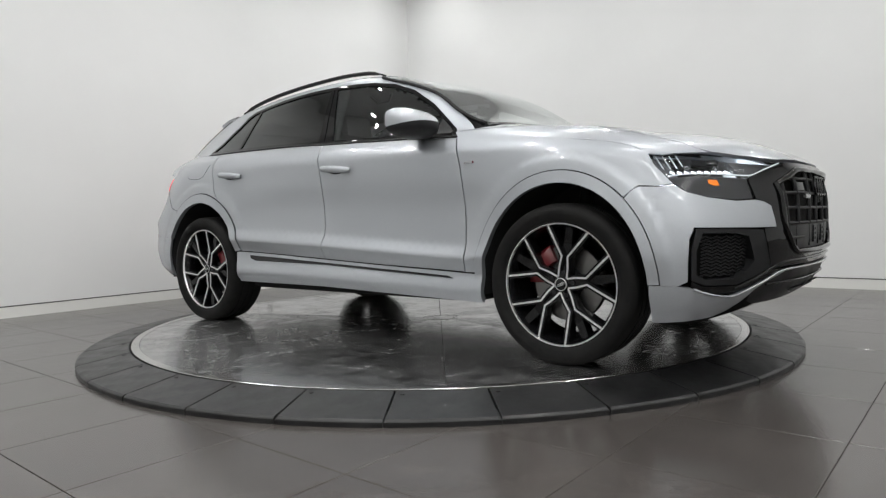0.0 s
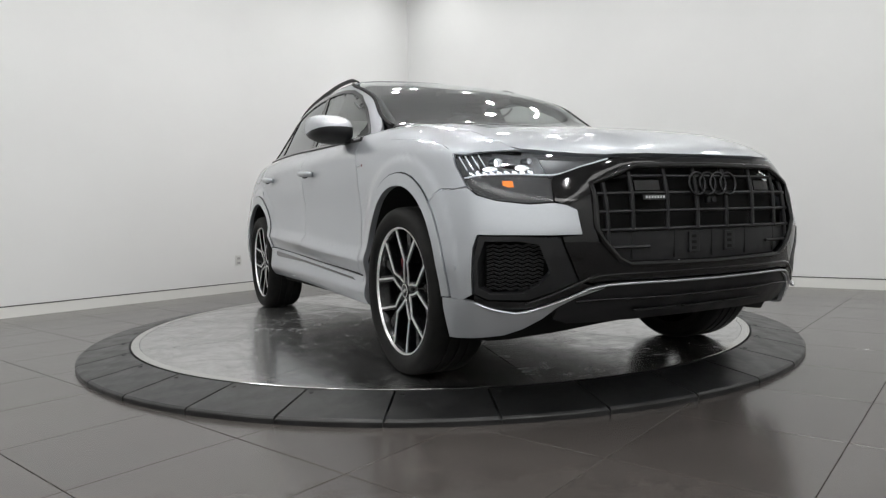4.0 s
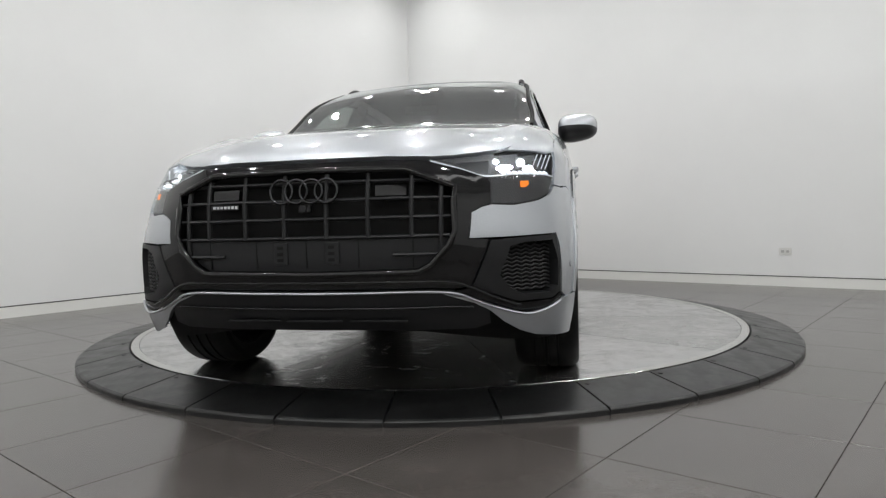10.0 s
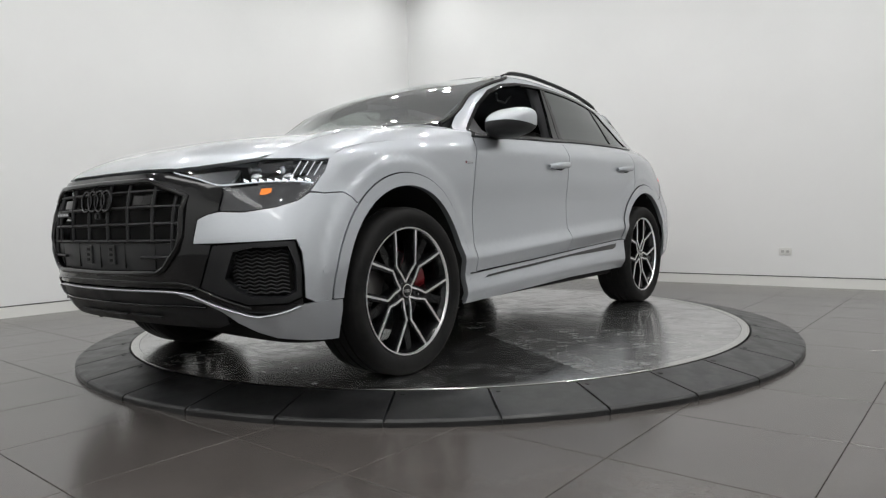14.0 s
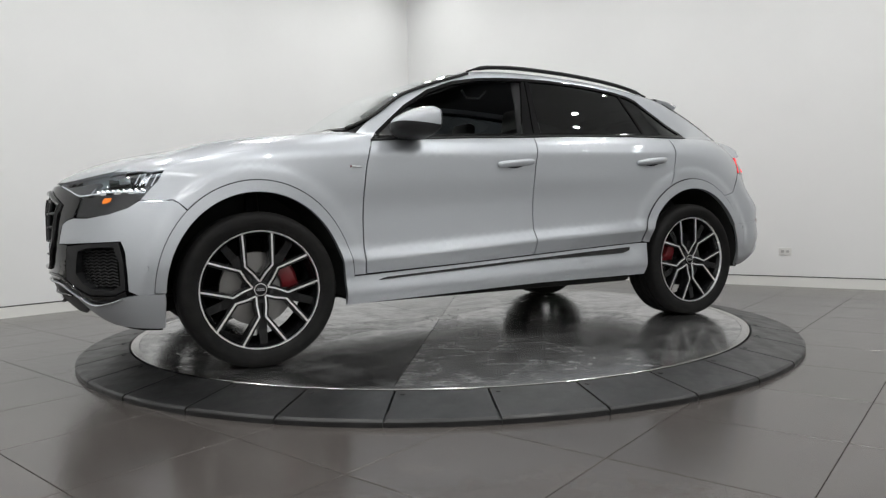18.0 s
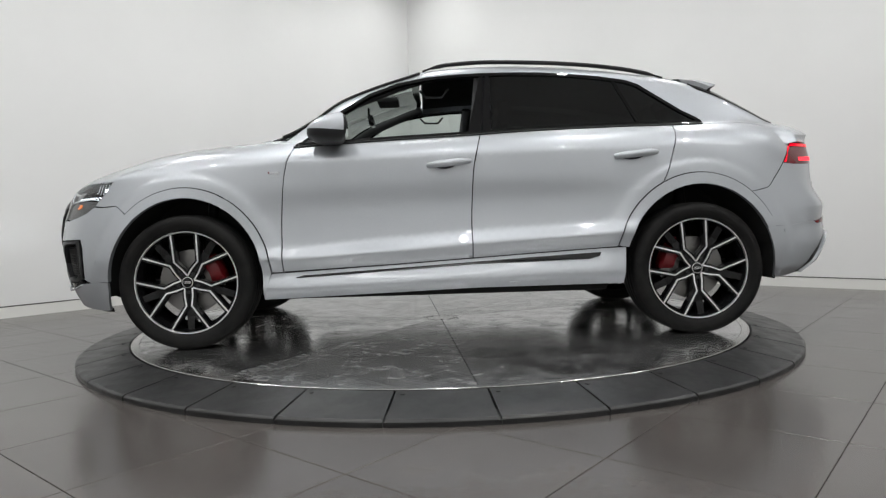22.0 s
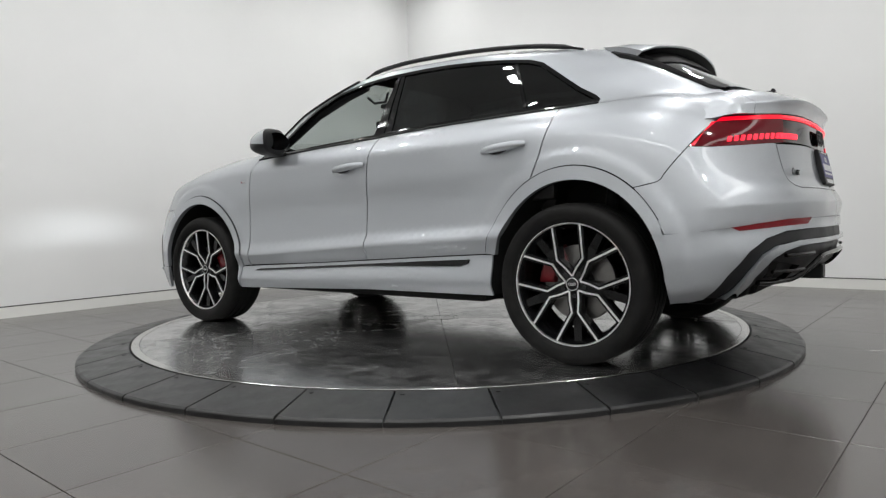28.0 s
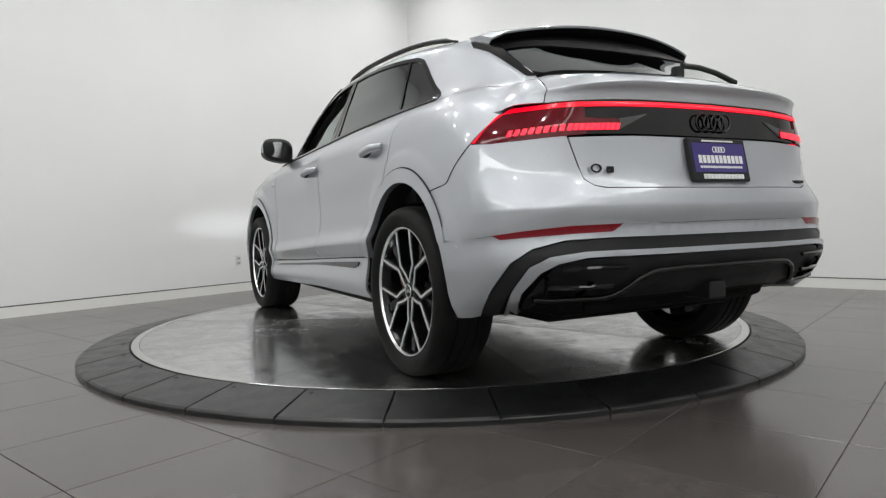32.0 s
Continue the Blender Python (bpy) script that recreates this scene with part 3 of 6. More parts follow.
def panel(name, chart, outline, mat, parent, off=0.0, lip=0.012, gap=0.0032, step=0.03, holes=(), label="", mirror=True, bulge=None, lift=None, guides=()):
    """A panel of the body: its outline, in a chart, laid on the body surface with turned-in edges.
    off: how far it stands proud; bulge(u, v): more of it from place to place; mirror: also the right side."""
    border = inset(to_chart(chart, outline), gap)
    loops = [resample(border, step * 0.8)] + [resample(inset(to_chart(chart, h), -gap), step * 0.8) for h in holes]
    pts, edges = [], []
    for l in loops:
        k = len(pts)
        pts += l
        edges += [(k + i, k + (i + 1) % len(l)) for i in range(len(l))]
    us, vs = [p[0] for p in loops[0]], [p[1] for p in loops[0]]
    near = np.array(pts)
    for g in guides:
        g = to_chart(chart, g)
        last = None
        for a, b in zip(g, g[1:]):
            k = max(1, round(math.dist(a, b) / (step * 0.7)))
            for j in range(k):
                p = (a[0] + (b[0] - a[0]) * j / k, a[1] + (b[1] - a[1]) * j / k)
                if inside(p, loops[0]) and not any(inside(p, h) for h in loops[1:]) and np.min(np.hypot(near[:, 0] - p[0], near[:, 1] - p[1])) > step * 0.3:
                    pts.append(p)
                    if last is not None:
                        edges.append((last, len(pts) - 1))
                    last = len(pts) - 1
                else:
                    last = None
    near = np.array(pts)
    nu, nv = int((max(us) - min(us)) / step) + 1, int((max(vs) - min(vs)) / step) + 1
    for i in range(nu + 1):
        for j in range(nv + 1):
            p = (min(us) + i * step, min(vs) + (j + 0.5 * (i % 2)) * step)
            if inside(p, loops[0]) and not any(inside(p, h) for h in loops[1:]) and np.min(np.hypot(near[:, 0] - p[0], near[:, 1] - p[1])) > step * 0.55:
                pts.append(p)
    v2, e2, f2, *_ = delaunay_2d_cdt([Vector(p) for p in pts], edges, [], 0, 1e-6)
    faces = []
    for f in f2:
        c = sum((v2[i] for i in f), Vector((0, 0))) / len(f)
        if inside(c, loops[0]) and not any(inside(c, h) for h in loops[1:]):
            faces.append(f)
    d, a, b = chart_axes(chart)
    verts, normals = [], []
    for p in v2:
        place, n = drop(chart, p)
        h = off + (bulge(place) if bulge else 0.0)
        place = place + n * h
        if lift:
            place = lift(place)
        verts.append(place)
        normals.append(n)
    count = {}
    for f in faces:
        for i in range(3):
            key = frozenset((f[i], f[(i + 1) % 3]))
            count[key] = count.get(key, 0) + 1
    fixed = []
    for f in faces:
        n = (verts[f[1]] - verts[f[0]]).cross(verts[f[2]] - verts[f[0]])
        fixed.append(tuple(f) if n.dot(normals[f[0]]) > 0 else tuple(reversed(f)))
    rims = []
    for f in fixed:
        for i in range(3):
            u, v = f[i], f[(i + 1) % 3]
            if count[frozenset((u, v))] == 1:
                rims.append((u, v))
    if lip:
        at = {}
        for u, v in rims:
            for w in (u, v):
                if w not in at:
                    at[w] = len(verts)
                    verts.append(verts[w] - normals[w] * lip)
                    normals.append(normals[w])
        sides = [(v, u, at[u], at[v]) for u, v in rims]
    else:
        sides = []
    made = None
    for hand in ((1, -1) if mirror else (1,)):
        mesh = bpy.data.meshes.new(name)
        flip = (lambda f: tuple(reversed(f))) if hand < 0 else (lambda f: f)
        mesh.from_pydata([(p.x, p.y * hand, p.z) for p in verts], [], [flip(f) for f in fixed] + [flip(f) for f in sides])
        mesh.polygons.foreach_set("use_smooth", [True] * len(fixed) + [False] * len(sides))
        custom = []
        for poly in mesh.polygons:
            for li in poly.loop_indices:
                vi = mesh.loops[li].vertex_index
                n = normals[vi]
                custom.append((n.x, n.y * hand, n.z) if poly.index < len(fixed) else (0, 0, 0))
        if not lift:
            mesh.normals_split_custom_set(custom)
        mesh.materials.append(mat)
        ob = new(name, mesh)
        ob.parent = parent
        if label:
            ob["label"] = label
        if hand > 0:
            made = ob
    return made


def strip_curve(name, pts, radius, mat, parent, label="", mirror=True, flat=1.0, segs=8, closed=False):
    """A rod along points, oval when flat is not 1 (flat squeezes it across z)."""
    for hand in ((1, -1) if mirror else (1,)):
        bm = bmesh.new()
        rows = []
        ps = [Vector((p[0], p[1] * hand, p[2])) for p in pts]
        n = len(ps)
        for i, p in enumerate(ps):
            t = (ps[(i + 1) % n] - ps[i - 1]) if closed else (ps[min(i + 1, n - 1)] - ps[max(i - 1, 0)])
            t.normalize()
            up = Vector((0, 0, 1)) if abs(t.z) < 0.95 else Vector((1, 0, 0))
            s = t.cross(up).normalized()
            w = s.cross(t)
            r = radius if not callable(radius) else radius(i / (n - 1))
            rows.append([bm.verts.new(p + s * r * math.cos(a) + w * r * flat * math.sin(a)) for a in [2 * math.pi * k / segs for k in range(segs)]])
        for i in range(n if closed else n - 1):
            for k in range(segs):
                a, b = rows[i], rows[(i + 1) % n]
                bm.faces.new((a[k], a[(k + 1) % segs], b[(k + 1) % segs], b[k]))
        if not closed:
            bm.faces.new(list(reversed(rows[0])))
            bm.faces.new(rows[-1])
        bmesh.ops.recalc_face_normals(bm, faces=bm.faces)
        part(name, bm, mat, parent, label, smooth=50)



# ---- car materials ----
PAINT = material("silver_metallic_paint", (0.45, 0.465, 0.50), 0.43, 0.76, 1.0, Coat_IOR=1.62)


def paint_shader(m):
    """Fine metal flake under clear coat."""
    b = m.node_tree.nodes["Principled BSDF"]
    v = node(m, "ShaderNodeTexVoronoi", Scale=900.0)
    link(m, coords(m), "Vector", v, "Vector")
    r = m.node_tree.nodes.new("ShaderNodeValToRGB")
    r.color_ramp.elements[0].color, r.color_ramp.elements[1].color = (0.383, 0.403, 0.429, 1), (0.497, 0.521, 0.552, 1)
    link(m, v, "Color", r, "Fac")
    link(m, r, "Color", b, "Base Color")
    n = node(m, "ShaderNodeTexNoise", Scale=3.0, Detail=3.0)
    link(m, coords(m), "Vector", n, "Vector")
    q = node(m, "ShaderNodeMapRange")
    q.inputs["To Min"].default_value, q.inputs["To Max"].default_value = 0.008, 0.022
    link(m, n, "Fac", q, "Value")
    link(m, q, "Result", b, "Coat Roughness")


paint_shader(PAINT)
GLOSS_BLACK = material("gloss_black_trim", (0.005, 0.005, 0.0055), 0.08, 0.0, 0.12, Specular_IOR_Level=0.36)
vary(GLOSS_BLACK, "Roughness", 4.0, 0.03, 0.08)
SATIN_BLACK = material("satin_black_plastic", (0.014, 0.0144, 0.0155), 0.42, Specular_IOR_Level=0.28)
vary(SATIN_BLACK, "Roughness", 8.0, 0.36, 0.5)
relief(SATIN_BLACK, 400, 0.1, 0.0006)
# black frit, with the deep shade under the spoiler put into its colour
FRIT_SHADE_BLACK = material("black_frit_and_shade", (0.002, 0.002, 0.0022), 0.55, Specular_IOR_Level=0.08)
MATT_BLACK = material("matt_black_liner", (0.012, 0.012, 0.012), 0.85)
relief(MATT_BLACK, 120, 0.3, 0.002)
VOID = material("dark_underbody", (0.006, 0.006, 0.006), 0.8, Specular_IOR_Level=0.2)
MACHINED = material("machined_alloy", (0.90, 0.90, 0.90), 0.30, 1.0)
vary(MACHINED, "Roughness", 60.0, 0.28, 0.36)
WHEEL_BLACK = material("black_wheel_paint", (0.005, 0.005, 0.0055), 0.2, 0.0, 0.0, Specular_IOR_Level=0.35)
TYRE = material("tyre_rubber", (0.012, 0.012, 0.012), 0.62, Specular_IOR_Level=0.15)
vary(TYRE, "Base Color", 12.0, (0.007, 0.007, 0.0073), (0.013, 0.0126, 0.012))
relief(TYRE, 300, 0.25, 0.001)
BRAKE_STEEL = material("brake_disc_steel", (0.22, 0.215, 0.21), 0.35, 1.0)
vary(BRAKE_STEEL, "Roughness", 30.0, 0.28, 0.45)
CALIPER_RED = material("red_caliper_paint", (0.15, 0.006, 0.010), 0.3, 0.0, 0.4)
CHROME = material("bright_chrome", (0.80, 0.80, 0.80), 0.08, 1.0)
DARK_CHROME = material("dark_chrome", (0.045, 0.045, 0.048), 0.2, 0.9)
HEADLINER = material("grey_headliner_cloth", (0.035, 0.035, 0.037), 0.95)
relief(HEADLINER, 300, 0.3, 0.001)
LEATHER = material("black_leather", (0.018, 0.017, 0.017), 0.45)
relief(LEATHER, 180, 0.3, 0.001)
RED_LENS = material("red_lamp_lens", (0.115, 0.003, 0.008), 0.06, 0.0, 0.1)
RED_GLOW = material("red_lamp_glow", (0.35, 0.003, 0.012), 0.2, Emission_Color=(1.0, 0.002, 0.022, 1), Emission_Strength=0.95)
RED_CORE = material("red_lamp_core", (0.5, 0.02, 0.03), 0.2, Emission_Color=(1.0, 0.020, 0.050, 1), Emission_Strength=1.4)
RED_DIM = material("red_reflector", (0.17, 0.003, 0.008), 0.10, 0.0, 0.0, Specular_IOR_Level=0.3)
AMBER_GLOW = material("amber_marker_glow", (0.7, 0.2, 0.02), 0.3, Emission_Color=(1.0, 0.22, 0.01, 1), Emission_Strength=0.7)
LED_WHITE = material("white_led_glow", (0.9, 0.95, 1.0), 0.2, Emission_Color=(0.88, 0.95, 1.0, 1), Emission_Strength=1.6)
LENS_GLOW = material("projector_lens_glow", (0.9, 0.95, 1.0), 0.1, Emission_Color=(0.90, 0.96, 1.0, 1), Emission_Strength=8.0)
BEAM_GLOW = material("headlamp_glow", (0.9, 0.95, 1.0), 0.2, Emission_Color=(0.93, 0.97, 1.0, 1), Emission_Strength=3200.0)
LAMP_INTERIOR = material("lamp_interior_grey", (0.09, 0.092, 0.097), 0.32, 0.6)
LAMP_GUIDE = material("lamp_light_guide", (0.75, 0.77, 0.80), 0.15, Emission_Color=(0.88, 0.95, 1.0, 1), Emission_Strength=0.25)
LAMP_SMOKE = material("lamp_smoked_cover", (0.026, 0.026, 0.028), 0.34, 0.0, 0.08)
SILVER_REFLECTOR = material("lamp_reflector", (0.55, 0.56, 0.58), 0.2, 1.0)
PLATE_BLUE = material("plate_blue", (0.035, 0.022, 0.16), 0.4)
PLATE_WHITE = material("plate_white", (0.75, 0.75, 0.75), 0.4)


def glass(name, tint, gloss=0.02, base=0.05, edge=0.85, bend=3.6):
    m = bpy.data.materials.new(name)
    m.use_nodes = True
    nodes = m.node_tree.nodes
    nodes.remove(nodes["Principled BSDF"])
    clear = node(m, "ShaderNodeBsdfTransparent")
    clear.inputs["Color"].default_value = (*tint, 1)
    shine = node(m, "ShaderNodeBsdfGlossy", Roughness=gloss)
    shine.inputs["Color"].default_value = (0.95, 0.97, 0.97, 1)
    f = node(m, "ShaderNodeLayerWeight", Blend=0.5)
    power = m.node_tree.nodes.new("ShaderNodeMath")
    power.operation = "POWER"
    power.inputs[1].default_value = bend
    link(m, f, "Facing", power, 0)
    scale = node(m, "ShaderNodeMapRange")
    scale.inputs["To Min"].default_value, scale.inputs["To Max"].default_value = base, edge
    link(m, power, "Value", scale, "Value")
    mix = node(m, "ShaderNodeMixShader")
    link(m, scale, "Result", mix, 0)
    link(m, clear, "BSDF", mix, 1)
    link(m, shine, "BSDF", mix, 2)
    link(m, mix, "Shader", nodes["Material Output"], "Surface")
    return m


CLEAR_GLASS = glass("clear_windscreen_glass", (0.70, 0.77, 0.74), base=0.22, edge=1.0, bend=2.0)
SIDE_GLASS = glass("side_window_glass", (0.62, 0.68, 0.65), base=0.12)
TINTED_GLASS = glass("dark_privacy_glass", (0.022, 0.025, 0.027), base=0.06)
REAR_GLASS = glass("tinted_rear_glass", (0.10, 0.11, 0.115), base=0.16, edge=1.0, bend=1.9)
LAMP_GLASS = glass("clear_lamp_cover", (0.86, 0.87, 0.88), base=0.022, edge=0.45)

car = tagged(new("car"), "silver mid-size sport utility car with black trim and black-and-silver alloy wheels", "car")

WHEELS = [(1.4975, 1), (1.4975, -1), (-1.4975, 1), (-1.4975, -1)]
TYRE_R, TYRE_W, WHEEL_Y = 0.391, 0.285, 0.838


def arch(cx, rx, rz, a0, a1, cz=0.385, step=4):
    n = max(2, int(abs(a1 - a0) / step))
    return [(cx + rx * math.cos(radians(a)), cz + rz * math.sin(radians(a))) for a in np.linspace(a0, a1, n + 1)]


# arches: opening and outer edge of the flares
F_IN, F_OUT = (1.4955, 0.437, 0.487), (1.4955, 0.490, 0.550)
R_IN2, R_OUT2 = (-1.510, 0.442, 0.498), (-1.505, 0.500, 0.569)

# shut lines seen from the side, from the top down
DOOR_FRONT = round_curve([(.862, 1.159), (.885, 1.11), (.902, 1.065), (.922, .964), (.935, .84), (.943, .703), (.944, .55), (.938, .43)])
DOOR_MID = round_curve([(-.231, 1.212), (-.209, 1.133), (-.182, 1.001), (-.171, .854), (-.164, .674), (-.166, .484)])
DOOR_REAR_TOP = round_curve([(-1.395, 1.250), (-1.385, 1.17), (-1.355, 1.073), (-1.325, .972), (-1.300, .915)])
SILL_TOP = [(1.006, .428), (.938, .430), (.3, .459), (-.165, .484), (-.6, .507), (-1.0, .527)]
DLO_TOP = [(.866, 1.163), (.73, 1.280), (.60, 1.388), (.43, 1.492), (.256, 1.556), (.078, 1.588), (-.101, 1.603), (-.281, 1.610), (-.46, 1.611),
           (-.639, 1.606), (-.816, 1.594), (-.992, 1.577), (-1.155, 1.553), (-1.235, 1.525), (-1.325, 1.460), (-1.475, 1.352), (-1.563, 1.302), (-1.592, 1.277)]
DLO_LOW = [(-1.591, 1.257), (-1.451, 1.252), (-1.109, 1.248), (-.767, 1.240), (-.425, 1.227), (-.187, 1.213), (.253, 1.195), (.588, 1.176), (.866, 1.160)]
TRIM_W = 0.022
# the crease low on the doors, and the edges that bound its roll
CREASES = [[(.95, a - .002), (.3, a + .033), (-.2, a + .064), (-.9, a + .097), (-1.2, a + .112)] for a in (.484, .496, .508, .516, .528)]


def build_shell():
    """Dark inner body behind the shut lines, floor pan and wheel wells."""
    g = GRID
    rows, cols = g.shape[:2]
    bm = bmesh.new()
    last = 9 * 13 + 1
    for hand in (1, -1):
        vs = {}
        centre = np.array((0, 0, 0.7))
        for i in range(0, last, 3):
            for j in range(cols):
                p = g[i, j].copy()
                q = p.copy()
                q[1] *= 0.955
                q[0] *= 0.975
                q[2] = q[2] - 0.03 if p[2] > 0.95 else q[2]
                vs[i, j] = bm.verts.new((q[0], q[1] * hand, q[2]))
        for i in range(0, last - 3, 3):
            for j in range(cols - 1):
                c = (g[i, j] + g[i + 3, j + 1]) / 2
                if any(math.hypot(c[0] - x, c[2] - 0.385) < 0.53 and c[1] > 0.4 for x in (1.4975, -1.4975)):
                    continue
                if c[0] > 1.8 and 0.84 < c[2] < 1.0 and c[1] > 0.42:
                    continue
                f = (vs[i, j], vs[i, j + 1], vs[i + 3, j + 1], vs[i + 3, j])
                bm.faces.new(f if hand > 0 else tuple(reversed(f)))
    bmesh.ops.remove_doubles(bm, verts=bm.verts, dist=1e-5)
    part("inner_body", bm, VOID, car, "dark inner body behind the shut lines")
    # floor pan with a few ribs
    bm = bmesh.new()
    box(bm, (-2.05, -0.56, 0.27), (2.1, 0.56, 0.36), 0.03)
    box(bm, (-0.98, -0.90, 0.268), (0.98, 0.90, 0.34), 0.03)
    box(bm, (-0.85, 0.30, 0.235), (0.75, 0.52, 0.29), 0.02)
    box(bm, (-0.85, -0.52, 0.235), (0.75, -0.30, 0.29), 0.02)
    box(bm, (-2.2, -0.62, 0.31), (-1.0, 0.62, 0.50), 0.05)
    part("floor_pan", bm, VOID, car)
    for x, s in WHEELS:
        bm = bmesh.new()
        rx, rz = (0.462, 0.51) if x > 0 else (0.468, 0.52)
        inner, outer = [], []
        for a in np.linspace(-8, 188, 34):
            c, n = math.cos(radians(a)), math.sin(radians(a))
            outer.append(bm.verts.new((x + rx * c, s * 0.945, 0.385 + rz * n)))
            inner.append(bm.verts.new((x + rx * c, s * 0.52, 0.385 + rz * n)))
        for i in range(len(inner) - 1):
            bm.faces.new((outer[i], outer[i + 1], inner[i + 1], inner[i]))
        bm.faces.new(inner)
        part("wheel_well", bm, MATT_BLACK, car)
        bm = bmesh.new()
        tube(bm, 0.035, 0.5, pose(x - 0.05, s * 0.60, 0.66, 18 * s), 14)
        box(bm, (x - 0.06, min(s * .42, s * .74), 0.27), (x + 0.06, max(s * .42, s * .74), 0.33), 0.015)
        part("suspension_strut", bm, SATIN_BLACK, car)


build_shell()


def build_sides():
    fi, fo, ri, ro = F_IN, F_OUT, R_IN2, R_OUT2
    # front wing
    top_line = [(.862, 1.159), (.97, 1.150), (1.2, 1.125), (1.5, 1.093), (1.7, 1.062), (1.82, 1.035), (1.90, 1.000)]
    wing = (list(reversed(DOOR_FRONT)) + top_line[1:] + [(1.917, .987), (1.95, .93), (1.974, .905), (2.03, .842)]
            + [(1.971, .835), (1.889, .84), (1.862, .822)] + arch(*fo, 47.5, 174.5) + [(1.008, .430)])
    panel("front_wing", "side", wing, PAINT, car, step=0.022)
    panel("front_flare", "side", arch(*fo, 2, 172) + [(1.005, .432), (1.052, .279)] + list(reversed(arch(*fi, 2, 180)))[0:] , PAINT, car, off=0.006, lip=0.03,
          bulge=lambda p: 0.004 * max(0.0, 1 - abs(math.hypot((p.x - fi[0]) / fi[1], (p.z - 0.385) / fi[2]) - 1.06) / 0.09), step=0.022)
    front_door = list(reversed(DOOR_FRONT)) + list(reversed(DLO_LOW[5:]))[1:] + [(-.231, 1.212)] + DOOR_MID[1:] + [(.3, .459), (.938, .430)]
    panel("front_door", "side", front_door, PAINT, car, guides=CREASES, label="silver front door with chrome-edged handle")
    rear_door = (list(reversed(DOOR_MID)) + [(-.425, 1.227), (-.767, 1.240), (-1.109, 1.248), (-1.395, 1.252)] + DOOR_REAR_TOP[1:]
                 + [p for p in arch(*ro, 65, 14.5)] + [(-1.0, .527), (-.6, .507)])
    panel("rear_door", "side", rear_door, PAINT, car, guides=CREASES)
    quarter = (list(reversed(DOOR_REAR_TOP)) + [(-1.451, 1.252), (-1.591, 1.256), (-1.75, 1.262), (-1.9, 1.262), (-2.02, 1.245), (-2.08, 1.225)] + [(-2.13, 1.17), (-2.152, 1.132), (-2.126, 1.117), (-2.035, 1.0), (-1.949, .892), (-1.925, .859), (-1.868, .844)]
               + arch(*ro, 136, 64))
    panel("quarter_panel", "side", quarter, PAINT, car, step=0.022)
    panel("rear_flare", "side", arch(*ro, 15, 150.5) + [(-1.947, .636), (-1.952, .618), (-1.906, .616)] + list(reversed(arch(*ri, 16, 151))), PAINT, car, off=0.006, lip=0.03,
          bulge=lambda p: 0.004 * max(0.0, 1 - abs(math.hypot((p.x - ri[0]) / ri[1], (p.z - 0.385) / ri[2]) - 1.06) / 0.09), step=0.022)
    for ends in (arch(*fo, 48, 168), arch(*ro, 16, 148)):
        strip_curve("flare_joint", [tuple(Vector(on_body("side", p)[0]) + Vector((0, .0035, 0))) for p in ends], .0017, VOID, car, segs=5)
    sill = SILL_TOP + [(-1.069, .527), (-1.066, .45), (-1.056, .312), (-.175, .309), (.3, .295), (.92, .277), (1.056, .274), (1.056, .36)]
    panel("sill", "side", sill, PAINT, car, off=0.004)
    trim = [(.880, .394), (.826, .412), (.3, .439), (-.162, .463), (-.6, .486), (-.925, .502), (-.914, .474), (-.854, .457), (-.161, .443), (.3, .419)]
    panel("sill_trim", "side", trim, GLOSS_BLACK, car, off=0.012, lip=0.012, label="gloss black sill strip")
    # side frame: pillars and roof edge above the windows
    roof_edge = round_curve([(.915, 1.205), (.86, 1.251), (.80, 1.297), (.70, 1.375), (.60, 1.444), (.40, 1.527), (.2, 1.593), (.115, 1.622), (.05, 1.640), (-.15, 1.654), (-.4, 1.655), (-.8, 1.640), (-1.15, 1.612), (-1.4, 1.582), (-1.6, 1.553), (-1.66, 1.535)])
    frame_side = roof_edge + round_curve([(-1.70, 1.510), (-1.78, 1.460), (-1.90, 1.390), (-2.06, 1.301), (-2.13, 1.254)])[0:] + [(-2.09, 1.222), (-2.02, 1.245), (-1.9, 1.262), (-1.75, 1.262)] + [(-1.591, 1.257)] + list(reversed(DLO_TOP))
    panel("roof_side_frame", "side_top", [tuple(on_body("side", p)[0]) for p in frame_side], PAINT, car, lip=0.02, gap=-0.004, label="silver roof side frame with the pillars")
    # window band
    dlo = DLO_TOP + DLO_LOW
    inner = inset(dlo, TRIM_W)
    n = len(DLO_TOP)
    panel("window_surround", "side", dlo, GLOSS_BLACK, car, off=0.003, lip=0.02, gap=0.0012, holes=[inner], step=0.03, label="gloss black window surround")
    hole_top, hole_low = inner[:n], inner[n:]
    # glass: front, rear, rear quarter, split by the pillar
    def cut(poly, x0, x1):
        """The part of a polygon between two slanted lines x = a + b (z - 1.2)."""
        def clip(ps, line, keep):
            out = []
            for i in range(len(ps)):
                a, b = ps[i], ps[(i + 1) % len(ps)]
                fa = keep * (a[0] - line[0] - line[1] * (a[1] - 1.2))
                fb = keep * (b[0] - line[0] - line[1] * (b[1] - 1.2))
                if fa >= 0:
                    out.append(a)
                if (fa >= 0) != (fb >= 0):
                    k = fa / (fa - fb)
                    out.append((a[0] + (b[0] - a[0]) * k, a[1] + (b[1] - a[1]) * k))
            return out
        if x0 is not None:
            poly = clip(poly, x0, 1)
        if x1 is not None:
            poly = clip(poly, x1, -1)
        return poly
    front = cut(inner, (-.150, -.24), None)
    pillar_a = cut(inner, (-.238, -.09), (-.154, -.24))
    pillar_b = cut(inner, (-.300, -.02), (-.244, -.09))
    rear = cut(cut(inner, None, (-.304, -.02)), (-1.212, .42), None)
